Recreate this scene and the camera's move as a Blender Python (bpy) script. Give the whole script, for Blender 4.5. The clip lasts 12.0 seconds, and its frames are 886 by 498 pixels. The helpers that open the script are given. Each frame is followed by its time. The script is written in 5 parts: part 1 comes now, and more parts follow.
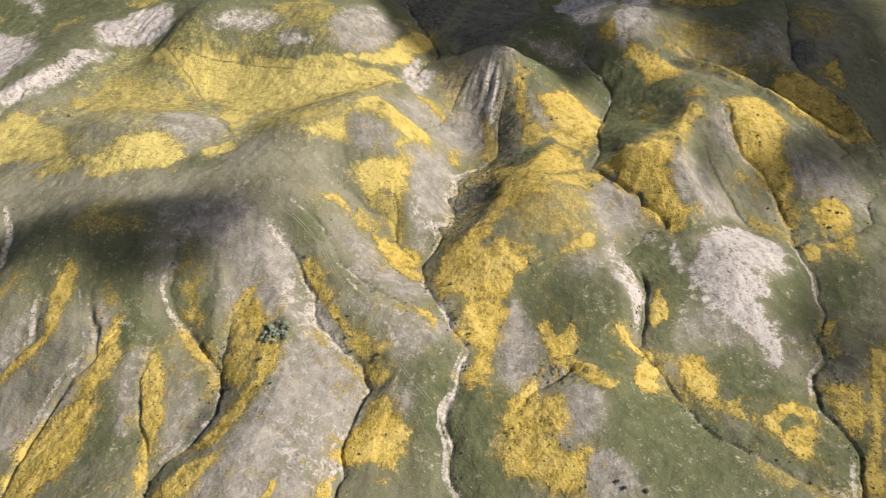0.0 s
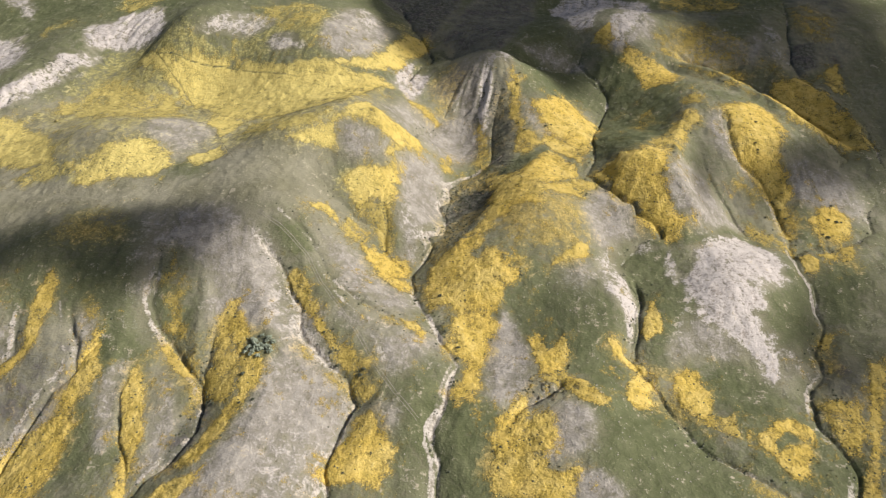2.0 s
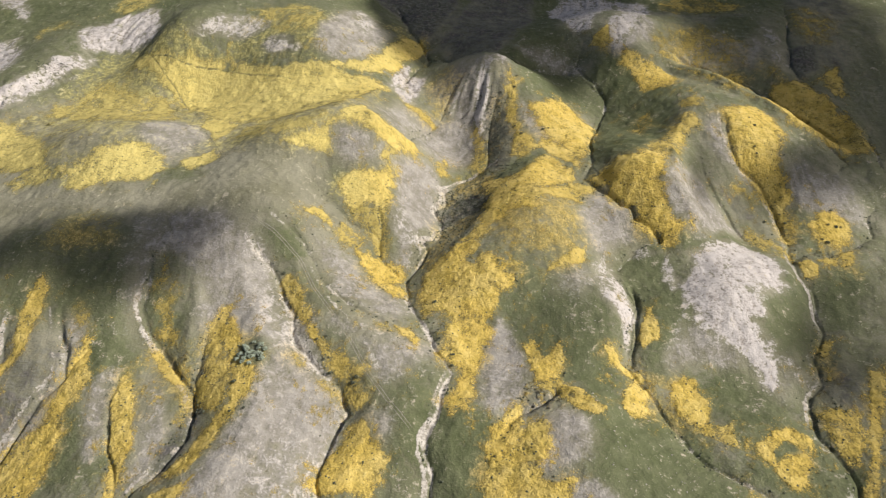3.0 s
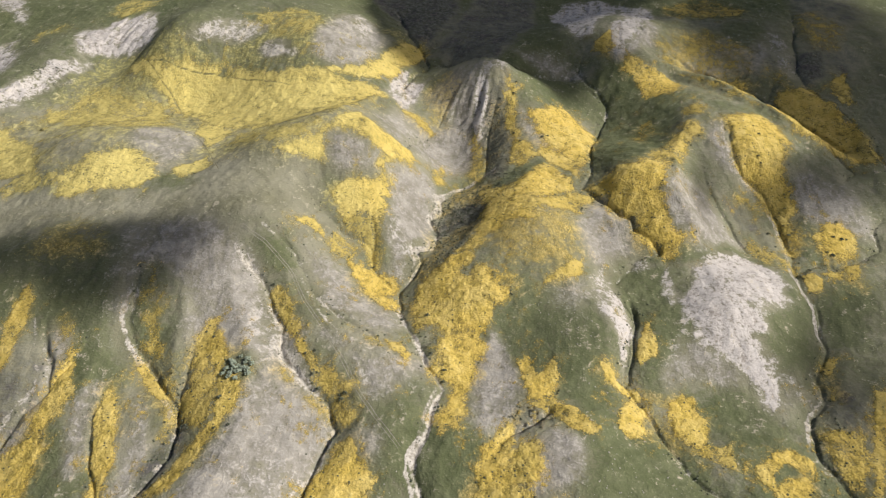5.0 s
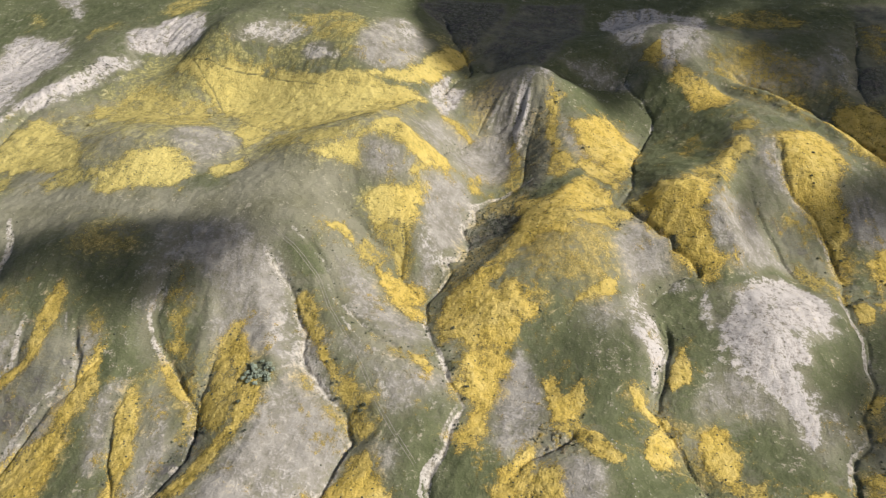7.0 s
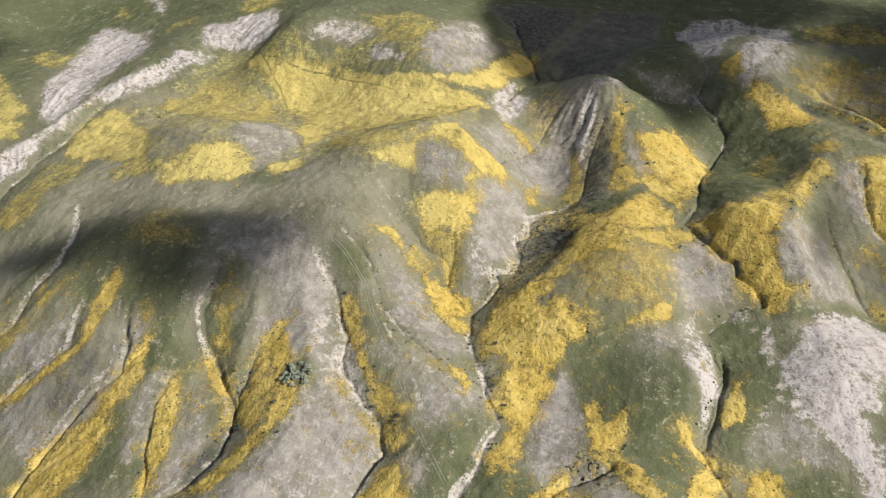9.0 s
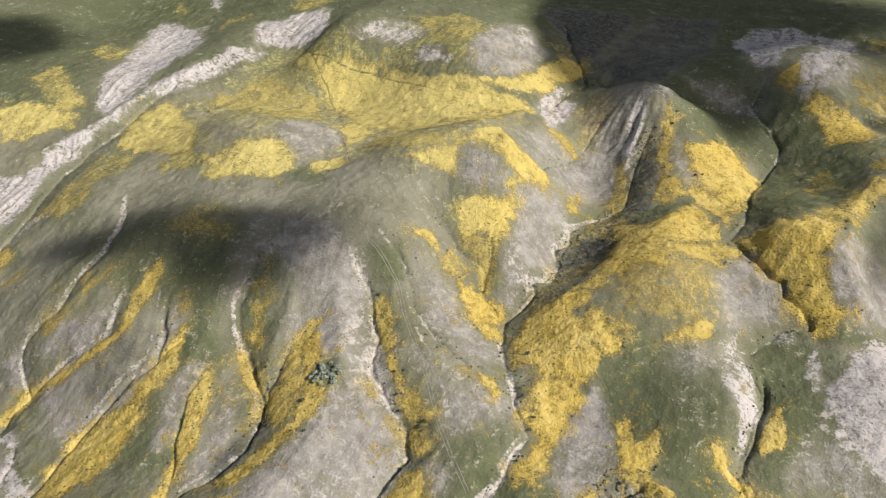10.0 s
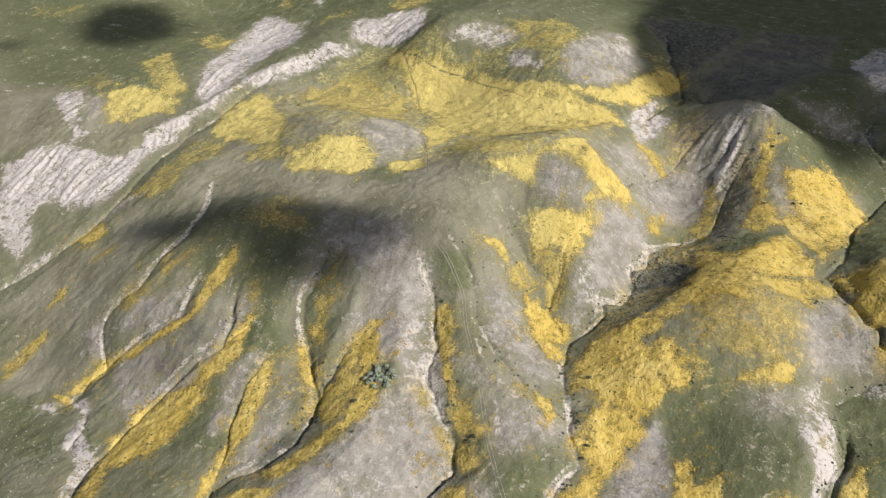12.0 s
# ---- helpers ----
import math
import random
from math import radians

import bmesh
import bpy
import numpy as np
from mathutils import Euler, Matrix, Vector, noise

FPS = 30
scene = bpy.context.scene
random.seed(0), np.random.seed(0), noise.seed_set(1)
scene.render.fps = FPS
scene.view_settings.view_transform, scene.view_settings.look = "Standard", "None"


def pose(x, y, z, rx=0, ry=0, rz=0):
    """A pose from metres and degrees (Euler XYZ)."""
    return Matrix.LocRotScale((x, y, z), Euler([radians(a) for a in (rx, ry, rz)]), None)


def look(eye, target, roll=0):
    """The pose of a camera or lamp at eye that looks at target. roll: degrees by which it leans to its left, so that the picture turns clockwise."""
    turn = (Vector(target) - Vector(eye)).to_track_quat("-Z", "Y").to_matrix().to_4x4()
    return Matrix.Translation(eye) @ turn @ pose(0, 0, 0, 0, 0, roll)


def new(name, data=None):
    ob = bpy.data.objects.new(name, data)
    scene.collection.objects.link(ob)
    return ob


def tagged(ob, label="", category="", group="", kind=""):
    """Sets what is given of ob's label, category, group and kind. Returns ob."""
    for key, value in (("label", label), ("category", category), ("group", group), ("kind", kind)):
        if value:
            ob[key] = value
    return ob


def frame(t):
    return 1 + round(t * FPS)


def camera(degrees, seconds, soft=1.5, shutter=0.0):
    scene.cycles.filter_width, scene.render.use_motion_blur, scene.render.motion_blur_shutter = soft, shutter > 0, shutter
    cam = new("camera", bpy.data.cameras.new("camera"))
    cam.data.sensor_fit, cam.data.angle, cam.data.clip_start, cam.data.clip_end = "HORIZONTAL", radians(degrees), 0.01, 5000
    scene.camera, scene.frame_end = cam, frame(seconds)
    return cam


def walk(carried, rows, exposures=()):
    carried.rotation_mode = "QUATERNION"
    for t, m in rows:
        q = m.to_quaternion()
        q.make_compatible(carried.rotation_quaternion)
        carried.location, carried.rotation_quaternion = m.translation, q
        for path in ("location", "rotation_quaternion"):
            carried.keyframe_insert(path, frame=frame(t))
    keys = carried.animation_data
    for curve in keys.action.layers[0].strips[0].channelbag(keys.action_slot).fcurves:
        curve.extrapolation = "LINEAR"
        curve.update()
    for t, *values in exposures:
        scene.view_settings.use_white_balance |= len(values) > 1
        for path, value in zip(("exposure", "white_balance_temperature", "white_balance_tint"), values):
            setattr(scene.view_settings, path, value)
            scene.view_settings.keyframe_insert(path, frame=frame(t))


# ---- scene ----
cam = camera(65.6, 12.0, soft=1.25)
METRES, EYE, TILT, LEAN, TURN = 100.0, 275.0, -32.0, 0.0, 0.0
ROWS = [
    (0.0, 0.0, 0.0, 0.0, 0.0, 0.0, -0.0),
    (0.5, 0.0202, 0.0268, 0.0176, 0.02, 0.01, -0.02),
    (1.0, 0.0408, 0.0542, 0.035, 0.04, 0.04, -0.04),
    (1.5, 0.0618, 0.0811, 0.053, 0.08, 0.05, -0.06),
    (2.0, 0.084, 0.1079, 0.0711, 0.11, 0.07, -0.09),
    (2.5, 0.1058, 0.1352, 0.0888, 0.15, 0.09, -0.11),
    (3.0, 0.128, 0.1625, 0.1058, 0.19, 0.11, -0.11),
    (5.0, 0.2235, 0.2727, 0.1839, 0.8, 0.16, -0.46),
    (5.5, 0.2497, 0.3002, 0.2, 1.71, 0.2, -1.03),
    (6.0, 0.2775, 0.3272, 0.2195, 2.61, 0.2, -1.59),
    (6.5, 0.3029, 0.3546, 0.2377, 3.54, 0.19, -2.21),
    (7.0, 0.33, 0.3818, 0.2552, 4.61, 0.18, -2.9),
    (9.0, 0.4359, 0.4962, 0.3324, 10.17, -0.23, -6.47),
    (9.5, 0.4606, 0.5251, 0.3514, 12.05, -0.44, -7.67),
    (10.0, 0.4865, 0.5546, 0.3713, 14.03, -0.71, -8.92),
    (10.5, 0.5115, 0.5852, 0.3911, 15.88, -1.01, -10.07),
    (11.0, 0.5336, 0.6159, 0.4116, 17.62, -1.33, -11.16),
    (11.5, 0.5557, 0.6469, 0.4321, 19.61, -1.73, -12.38),
    (12.0, 0.5761, 0.6781, 0.4532, 21.63, -2.18, -13.59),
]
walk(cam, [(t, pose(0, 0, EYE, TILT, LEAN, TURN) @ pose(METRES * x, METRES * y, METRES * z, 90 + pitch, roll, yaw)) for t, x, y, z, yaw, pitch, roll in ROWS], [(0, -0.03, 6760, 11), (3, -0.08, 6560, 9), (7, -0.12, 6480, 8), (12, -0.1, 6400, 10)])

# ---- light: hazy sun from the east, blue sky with broken cloud ----
SUN_ELEVATION, SUN_FROM = 40.0, 10.0        # degrees up; degrees from +x towards -y
world = bpy.data.worlds.new("sky")
scene.world = world
world.use_nodes = True
sky = world.node_tree.nodes.new("ShaderNodeTexSky")
sky.sky_type, sky.sun_disc = "NISHITA", False
sky.sun_elevation, sky.sun_rotation = radians(SUN_ELEVATION), radians(90 + SUN_FROM)
sky.dust_density = 3.0
back = world.node_tree.nodes["Background"]
back.inputs[1].default_value = 0.055
world.node_tree.links.new(sky.outputs[0], back.inputs[0])
TO_SUN = Vector((math.cos(radians(SUN_FROM)) * math.cos(radians(SUN_ELEVATION)), -math.sin(radians(SUN_FROM)) * math.cos(radians(SUN_ELEVATION)), math.sin(radians(SUN_ELEVATION))))
sun = new("sun", bpy.data.lights.new("sun", "SUN"))
sun.data.energy, sun.data.angle, sun.data.color = 5.0, radians(0.6), (1.0, 0.95, 0.87)
sun.matrix_world = look(TO_SUN * 900, (0, 0, 0))


# ---- materials ----
class Nodes:
    """A short way to write a node material."""

    def __init__(self, name):
        self.mat = bpy.data.materials.new(name)
        self.mat.use_nodes = True
        self.tree = self.mat.node_tree
        self.bsdf = self.tree.nodes["Principled BSDF"]
        self.bsdf.inputs["Specular IOR Level"].default_value = 0.15

    def put(self, socket, value):
        if hasattr(value, "is_output"):
            self.tree.links.new(value, socket)
        else:
            socket.default_value = value

    def add(self, kind, **given):
        n = self.tree.nodes.new("ShaderNode" + kind)
        for key, value in given.items():
            self.put(n.inputs[key], value)
        return n

    def math(self, op, a, b=0.0, clamp=False):
        n = self.tree.nodes.new("ShaderNodeMath")
        n.operation, n.use_clamp = op, clamp
        self.put(n.inputs[0], a)
        self.put(n.inputs[1], b)
        return n.outputs[0]

    def mix(self, fac, a, b):
        n = self.tree.nodes.new("ShaderNodeMix")
        n.data_type = "RGBA"
        self.put(n.inputs[0], fac)
        self.put(n.inputs[6], (*a, 1) if isinstance(a, tuple) else a)
        self.put(n.inputs[7], (*b, 1) if isinstance(b, tuple) else b)
        return n.outputs[2]

    def attr(self, name):
        n = self.tree.nodes.new("ShaderNodeAttribute")
        n.attribute_name = name
        return n.outputs["Fac"]

    def coord(self):
        return self.tree.nodes.new("ShaderNodeNewGeometry").outputs["Position"]

    def noise(self, scale, detail=4.0, rough=0.6, distort=0.0):
        n = self.add("TexNoise", Scale=scale, Detail=detail, Roughness=rough, Distortion=distort)
        self.tree.links.new(self.coord(), n.inputs["Vector"])
        return n.outputs[0]

    def ramp(self, value, low, high):
        n = self.tree.nodes.new("ShaderNodeMapRange")
        n.interpolation_type = "SMOOTHSTEP"
        self.put(n.inputs[0], value)
        n.inputs[1].default_value, n.inputs[2].default_value = low, high
        return n.outputs[0]

    def bump(self, height, strength, distance):
        n = self.add("Bump", Strength=strength, Distance=distance, Height=height)
        self.tree.links.new(n.outputs[0], self.bsdf.inputs["Normal"])

    def see_through(self, cover):
        clear, mixer = self.tree.nodes.new("ShaderNodeBsdfTransparent"), self.tree.nodes.new("ShaderNodeMixShader")
        self.put(mixer.inputs[0], cover)
        self.tree.links.new(clear.outputs[0], mixer.inputs[1])
        self.tree.links.new(self.bsdf.outputs[0], mixer.inputs[2])
        self.tree.links.new(mixer.outputs[0], self.tree.nodes["Material Output"].inputs[0])

    def colour(self, value, rough=0.9):
        self.put(self.bsdf.inputs["Base Color"], value)
        self.put(self.bsdf.inputs["Roughness"], rough)
        return self.mat


def ground_material():
    n = Nodes("grassland")
    fine, tuft, clump, broad = n.noise(0.7, 3, 0.62), n.noise(0.25, 3, 0.6, 0.6), n.noise(0.07, 5, 0.62), n.noise(0.018, 5, 0.6)
    streak = n.attr("streak")
    speck = n.math("ADD", n.math("MULTIPLY", fine, 0.42), n.math("MULTIPLY", tuft, 0.58))
    ragged = n.math("ADD", n.math("MULTIPLY", n.math("SUBTRACT", clump, 0.5), 1.2), n.math("MULTIPLY", n.math("SUBTRACT", speck, 0.5), 1.8))
    ragged = n.math("ADD", ragged, n.math("MULTIPLY", streak, 0.06))
    grass = n.mix(n.ramp(clump, 0.3, 0.7), (0.105, 0.12, 0.058), (0.166, 0.176, 0.1))
    grass = n.mix(n.math("MULTIPLY", n.ramp(broad, 0.5, 0.68), 0.5), grass, (0.092, 0.112, 0.05))
    grass = n.mix(n.math("MULTIPLY", n.ramp(speck, 0.52, 0.68), 0.5), grass, (0.29, 0.29, 0.18))
    dry = n.mix(n.ramp(n.math("ADD", clump, n.math("MULTIPLY", streak, 0.05)), 0.3, 0.7), (0.238, 0.218, 0.188), (0.384, 0.357, 0.327))
    dry = n.mix(n.math("MULTIPLY", n.ramp(speck, 0.48, 0.68), 0.75), dry, (0.5, 0.465, 0.44))
    mid = n.mix(n.ramp(broad, 0.35, 0.65), (0.205, 0.196, 0.132), (0.298, 0.282, 0.212))
    mid = n.mix(n.math("MULTIPLY", n.ramp(speck, 0.52, 0.68), 0.5), mid, (0.43, 0.402, 0.322))
    soil = n.mix(n.ramp(n.math("ADD", speck, n.math("MULTIPLY", streak, 0.06)), 0.34, 0.56), (0.33, 0.29, 0.265), (0.58, 0.535, 0.52))
    # dark scrub colour, also laid where deep shade is painted into the ground
    brush_and_shade = n.mix(n.ramp(speck, 0.4, 0.62), (0.085, 0.088, 0.066), (0.21, 0.205, 0.175))
    brush_and_shade = n.mix(n.math("MULTIPLY", n.ramp(clump, 0.5, 0.62), 0.5), brush_and_shade, (0.12, 0.105, 0.12))
    c = n.mix(n.ramp(n.math("ADD", n.attr("green"), ragged), 0.15, 0.85), mid, grass)
    c = n.mix(n.ramp(n.math("ADD", n.math("MULTIPLY", n.attr("grey"), 0.92), ragged), 0.15, 0.85), c, dry)
    c = n.mix(n.ramp(n.math("ADD", n.math("MULTIPLY", n.attr("pale"), 0.92), n.math("MULTIPLY", ragged, 1.7)), 0.33, 0.92), c, soil)
    c = n.mix(n.ramp(n.math("ADD", n.attr("scrub"), ragged), 0.2, 0.8), c, brush_and_shade)
    bank = n.mix(n.ramp(speck, 0.4, 0.6), (0.33, 0.295, 0.25), (0.6, 0.555, 0.51))
    c = n.mix(n.ramp(n.math("ADD", n.attr("bank"), ragged), 0.3, 0.8), c, bank)
    yellow = n.mix(n.ramp(speck, 0.42, 0.6), (0.36, 0.27, 0.085), (0.56, 0.43, 0.16))
    # paler yellow in the far west: haze put into the flower colour
    yellow = n.mix(n.attr("hazy_lemon"), yellow, n.mix(n.ramp(speck, 0.42, 0.6), (0.4, 0.34, 0.11), (0.6, 0.53, 0.22)))
    c = n.mix(n.math("MULTIPLY", n.ramp(n.math("ADD", n.attr("thin"), ragged), 0.15, 0.85), 0.85), c, yellow)
    c = n.mix(n.math("MULTIPLY", n.ramp(speck, 0.43, 0.32), 0.45), c, (0.07, 0.07, 0.04))
    n.bump(n.math("ADD", n.math("MULTIPLY", speck, 1.5), n.math("MULTIPLY", clump, 1.2)), 0.7, 1.2)
    return n.colour(c, 0.95)


def flower_material():
    n = Nodes("wildflowers")
    fine, tuft, clump, broad = n.noise(0.7, 3, 0.62), n.noise(0.26, 3, 0.6, 0.6), n.noise(0.1, 5, 0.64), n.noise(0.03, 4, 0.6)
    speck = n.math("ADD", n.math("MULTIPLY", fine, 0.42), n.math("MULTIPLY", tuft, 0.58))
    c = n.mix(n.ramp(clump, 0.3, 0.7), (0.6, 0.44, 0.108), (0.7, 0.535, 0.18))
    c = n.mix(n.math("MULTIPLY", n.ramp(broad, 0.4, 0.65), 0.5), c, (0.62, 0.43, 0.085))
    c = n.mix(n.math("MULTIPLY", n.ramp(speck, 0.52, 0.68), 0.5), c, (0.78, 0.65, 0.27))
    c = n.mix(n.math("MULTIPLY", n.ramp(n.math("ADD", n.math("MULTIPLY", clump, 0.4), n.math("MULTIPLY", tuft, 0.6)), 0.5, 0.38), 0.5), c, (0.3, 0.24, 0.07))
    # the far west drifts are paled for haze as well
    c = n.mix(n.math("MULTIPLY", n.attr("hazy_lemon"), 0.6), c, (0.7, 0.61, 0.24))
    c = n.mix(n.math("MULTIPLY", n.ramp(speck, 0.44, 0.33), 0.6), c, (0.13, 0.1, 0.035))
    n.bump(n.math("ADD", n.math("MULTIPLY", fine, 0.9), n.math("ADD", n.math("MULTIPLY", tuft, 1.4), n.math("MULTIPLY", clump, 0.9))), 0.75, 1.2)
    c = n.mix(n.math("MULTIPLY", n.math("SUBTRACT", 1.0, n.attr("rich")), 1.2, True), c, (0.54, 0.45, 0.15))
    n.colour(c, 0.95)
    blossom = n.math("ADD", n.attr("bloom"), n.math("ADD", n.math("MULTIPLY", n.math("SUBTRACT", n.noise(0.8, 3, 0.65), 0.5), 1.5), n.math("MULTIPLY", n.math("SUBTRACT", clump, 0.5), 0.5)))
    n.see_through(n.math("MULTIPLY", n.ramp(blossom, -0.32, 0.58), n.attr("rich")))
    return n.mat


def plain(name, low, high, scale, rough=0.9):
    n = Nodes(name)
    c = n.mix(n.ramp(n.noise(scale, 5, 0.7), 0.3, 0.7), low, high)
    n.bump(n.noise(scale * 2, 4, 0.7), 0.6, 0.2)
    return n.colour(c, rough)


def cloud_material():
    n = Nodes("cloud")
    n.colour((0.8, 0.8, 0.8, 1.0), 1.0)
    n.see_through(n.math("MULTIPLY", 0.95, n.ramp(n.math("ADD", n.attr("thickness"), n.math("MULTIPLY", n.math("SUBTRACT", n.noise(0.016, 5, 0.6), 0.5), 1.0)), 0.08, 1.05)))
    return n.mat


GROUND, FLOWER = ground_material(), flower_material()
RUT = plain("worn_soil", (0.25, 0.228, 0.19), (0.38, 0.35, 0.305), 0.8)
TRAIL = plain("trodden_grass", (0.1, 0.09, 0.04), (0.17, 0.14, 0.065), 0.8)
CLOUD = cloud_material()


# ---- the lie of the land ----
def smooth(a, b, v):
    u = np.clip((v - a) / (b - a), 0, 1)
    return u * u * (3 - 2 * u)


def lattice(i, j, seed):
    h = (i * 374761393 + j * 668265263 + seed * 974634777) & 0xFFFFFFFF
    h = ((h ^ (h >> 13)) * 1274126177) & 0xFFFFFFFF
    return ((h ^ (h >> 16)) & 0xFFFF) / 32767.5 - 1


def grain(x, y, size, seed=0, octaves=3):
    """Smooth noise of about -1 to 1, with waves of that size in metres and finer ones on top."""
    total, gain = np.zeros_like(x), 1.0
    for o in range(octaves):
        u, v = x / size + 17.3 * o, y / size - 9.1 * o
        i, j = np.floor(u).astype(np.int64), np.floor(v).astype(np.int64)
        fu, fv = u - i, v - j
        fu, fv = fu * fu * (3 - 2 * fu), fv * fv * (3 - 2 * fv)
        a = lattice(i, j, seed) * (1 - fu) + lattice(i + 1, j, seed) * fu
        b = lattice(i, j + 1, seed) * (1 - fu) + lattice(i + 1, j + 1, seed) * fu
        total += gain * (a * (1 - fv) + b * fv)
        size, gain = size / 2.1, gain * 0.5
    return total


MOUNDS, CUTS = [], []
TREND = (-84.33, 0.92, 19.95)
# west hill: x, y, radius, height
MOUNDS += [(-640, 190, 48, -4.8), (-592, 190, 70, -8.7), (-352, 190, 38, -3.8), (-520, 214, 180, -32.0), (-448, 214, 70, -9.5), (-352, 238, 110, -13.1), (-184, 238, 70, 7.3), (-640, 286, 110, -12.7), (-496, 310, 70, -7.0), (-352, 310, 70, -11.7), (-424, 358, 70, -9.2), (-136, 358, 38, -5.5), (-616, 382, 70, -4.3), (-496, 382, 48, -3.9), (-304, 406, 38, 15.3), (-280, 406, 70, 7.6), (-184, 406, 38, 6.7), (-472, 430, 38, -3.3), (-280, 430, 38, 8.4), (-160, 430, 38, 6.7), (-328, 454, 110, 10.9), (-376, 478, 38, 8.6), (-208, 478, 110, 18.4), (-568, 502, 48, 5.4)]
# west hill: x, y, radius, height
MOUNDS += [(-160, 502, 38, 5.7)]
# middle hills: x, y, radius, height
MOUNDS += [(-88, 190, 48, 2.9), (104, 190, 70, 9.2), (-112, 262, 48, 4.4), (-16, 262, 38, -7.7), (-88, 334, 38, 3.1), (-40, 358, 38, 6.2), (32, 358, 110, -10.8), (-88, 382, 70, 5.7), (80, 382, 38, -4.0), (128, 382, 38, -9.6), (-16, 406, 38, -5.0), (32, 430, 38, 5.5), (-112, 454, 38, 6.5), (80, 478, 38, 10.4), (104, 478, 38, 10.6), (128, 478, 70, 3.9), (-88, 502, 38, -5.8), (8, 502, 70, -8.0), (8, 502, 38, -10.9)]
# east hills: x, y, radius, height
MOUNDS += [(200, 190, 38, 4.2), (392, 190, 110, 9.5), (464, 214, 70, 4.6), (224, 286, 38, -4.5), (248, 310, 38, -5.3), (320, 334, 38, 2.5), (152, 358, 38, -5.2), (248, 358, 38, -9.4), (224, 382, 110, -11.1), (200, 406, 38, 15.0), (272, 406, 38, -8.4), (368, 406, 48, -3.6), (416, 454, 48, -5.5), (248, 478, 38, -10.8), (272, 502, 70, -6.3), (368, 502, 38, -3.8)]
# far west: x, y, radius, height
MOUNDS += [(-448, 526, 38, -5.7), (-352, 550, 38, 5.7), (-280, 550, 38, 6.2), (-136, 550, 38, 12.7), (-280, 574, 70, 9.4), (-232, 574, 38, 8.3), (-568, 598, 70, 9.4), (-520, 646, 48, 4.8), (-304, 646, 48, -3.1), (-184, 646, 70, -6.7), (-424, 670, 110, 13.7), (-352, 670, 38, -4.0), (-232, 670, 38, -6.0), (-448, 694, 70, 10.4), (-424, 694, 38, 7.8), (-280, 718, 38, 8.1), (-496, 742, 38, -6.7), (-328, 742, 38, -9.7), (-256, 742, 70, 11.3), (-256, 742, 38, 10.9), (-400, 766, 38, 7.4), (-640, 790, 70, -5.8), (-496, 790, 38, -4.0), (-184, 790, 110, 26.4)]
# far west: x, y, radius, height
MOUNDS += [(-352, 838, 110, 8.1), (-640, 862, 70, -4.9), (-592, 862, 110, -17.6), (-472, 862, 48, -4.7), (-232, 862, 70, 9.0)]
# far middle: x, y, radius, height
MOUNDS += [(-40, 526, 38, 9.3), (80, 526, 38, 12.0), (-40, 550, 38, 12.2), (-88, 574, 110, 14.4), (-88, 574, 38, 8.0), (80, 574, 38, -3.2), (128, 574, 38, -8.4), (32, 622, 38, -7.7), (8, 646, 70, -8.7), (104, 646, 38, 5.0), (-16, 694, 38, -7.7), (56, 694, 70, 5.5), (56, 694, 38, 17.6), (-112, 718, 38, 9.4), (-40, 718, 70, -1.7), (-16, 718, 38, -10.3), (-112, 742, 70, 14.4), (80, 742, 110, 10.0), (104, 766, 38, 5.9), (-112, 790, 48, 4.3), (-112, 862, 48, 4.2), (104, 862, 70, -9.7)]
# far east: x, y, radius, height
MOUNDS += [(272, 526, 38, -10.9), (200, 550, 38, 7.0), (224, 574, 70, 13.0), (320, 574, 38, 2.3), (440, 574, 110, -18.7), (272, 622, 48, 4.4), (176, 670, 38, -7.5), (200, 670, 70, -8.0), (344, 670, 48, -3.3), (152, 694, 38, -4.7), (416, 694, 48, -3.7), (248, 718, 38, -7.4), (296, 718, 70, -6.8), (200, 790, 70, 14.6), (344, 790, 48, 4.2), (416, 790, 38, 3.4), (464, 838, 110, 6.8), (152, 862, 38, -4.9), (224, 862, 70, -13.9)]


# valleys and shoulders: x, y, radius, height
MOUNDS += [(-505, 738, 110, -4.1), (-460, 660, 110, -5.1), (-415, 582, 110, -2.7), (-415, 738, 110, -4.3), (-370, 347, 110, 1.1), (-370, 503, 110, -2.8), (-370, 660, 110, -3.0), (-370, 816, 110, -1.4), (-325, 425, 110, -3.5), (-325, 738, 110, -1.9), (-280, 190, 110, -0.8), (-280, 347, 110, -1.3), (-280, 503, 110, -1.9), (-280, 660, 110, -1.9), (-280, 816, 110, 1.2), (-235, 268, 110, -2.2), (-235, 425, 110, -1.9), (-190, 347, 110, -0.9), (-190, 660, 110, -1.7), (-145, 268, 110, -1.0), (-145, 738, 110, 1.4), (-100, 503, 110, 1.1), (-100, 660, 110, 1.0), (-55, 738, 110, 1.2)]
# valleys and shoulders: x, y, radius, height
MOUNDS += [(-10, 347, 110, 1.2), (-10, 503, 110, -1.4), (-10, 660, 110, -1.0), (-10, 816, 110, -1.4), (35, 425, 110, 1.8), (35, 582, 110, -4.3), (80, 347, 110, 2.9), (80, 660, 110, -3.0), (125, 425, 110, 0.8), (125, 582, 110, -1.7), (125, 738, 110, -1.5), (170, 347, 110, 0.8), (170, 660, 110, -2.2), (170, 816, 110, 1.4), (215, 738, 110, 1.2), (260, 503, 110, -1.1), (260, 660, 110, 2.8), (260, 816, 110, 2.0), (305, 268, 110, -1.3), (305, 425, 110, -2.3), (305, 582, 110, 1.6), (305, 738, 110, 2.2), (350, 347, 110, -1.7), (350, 503, 110, -2.3)]
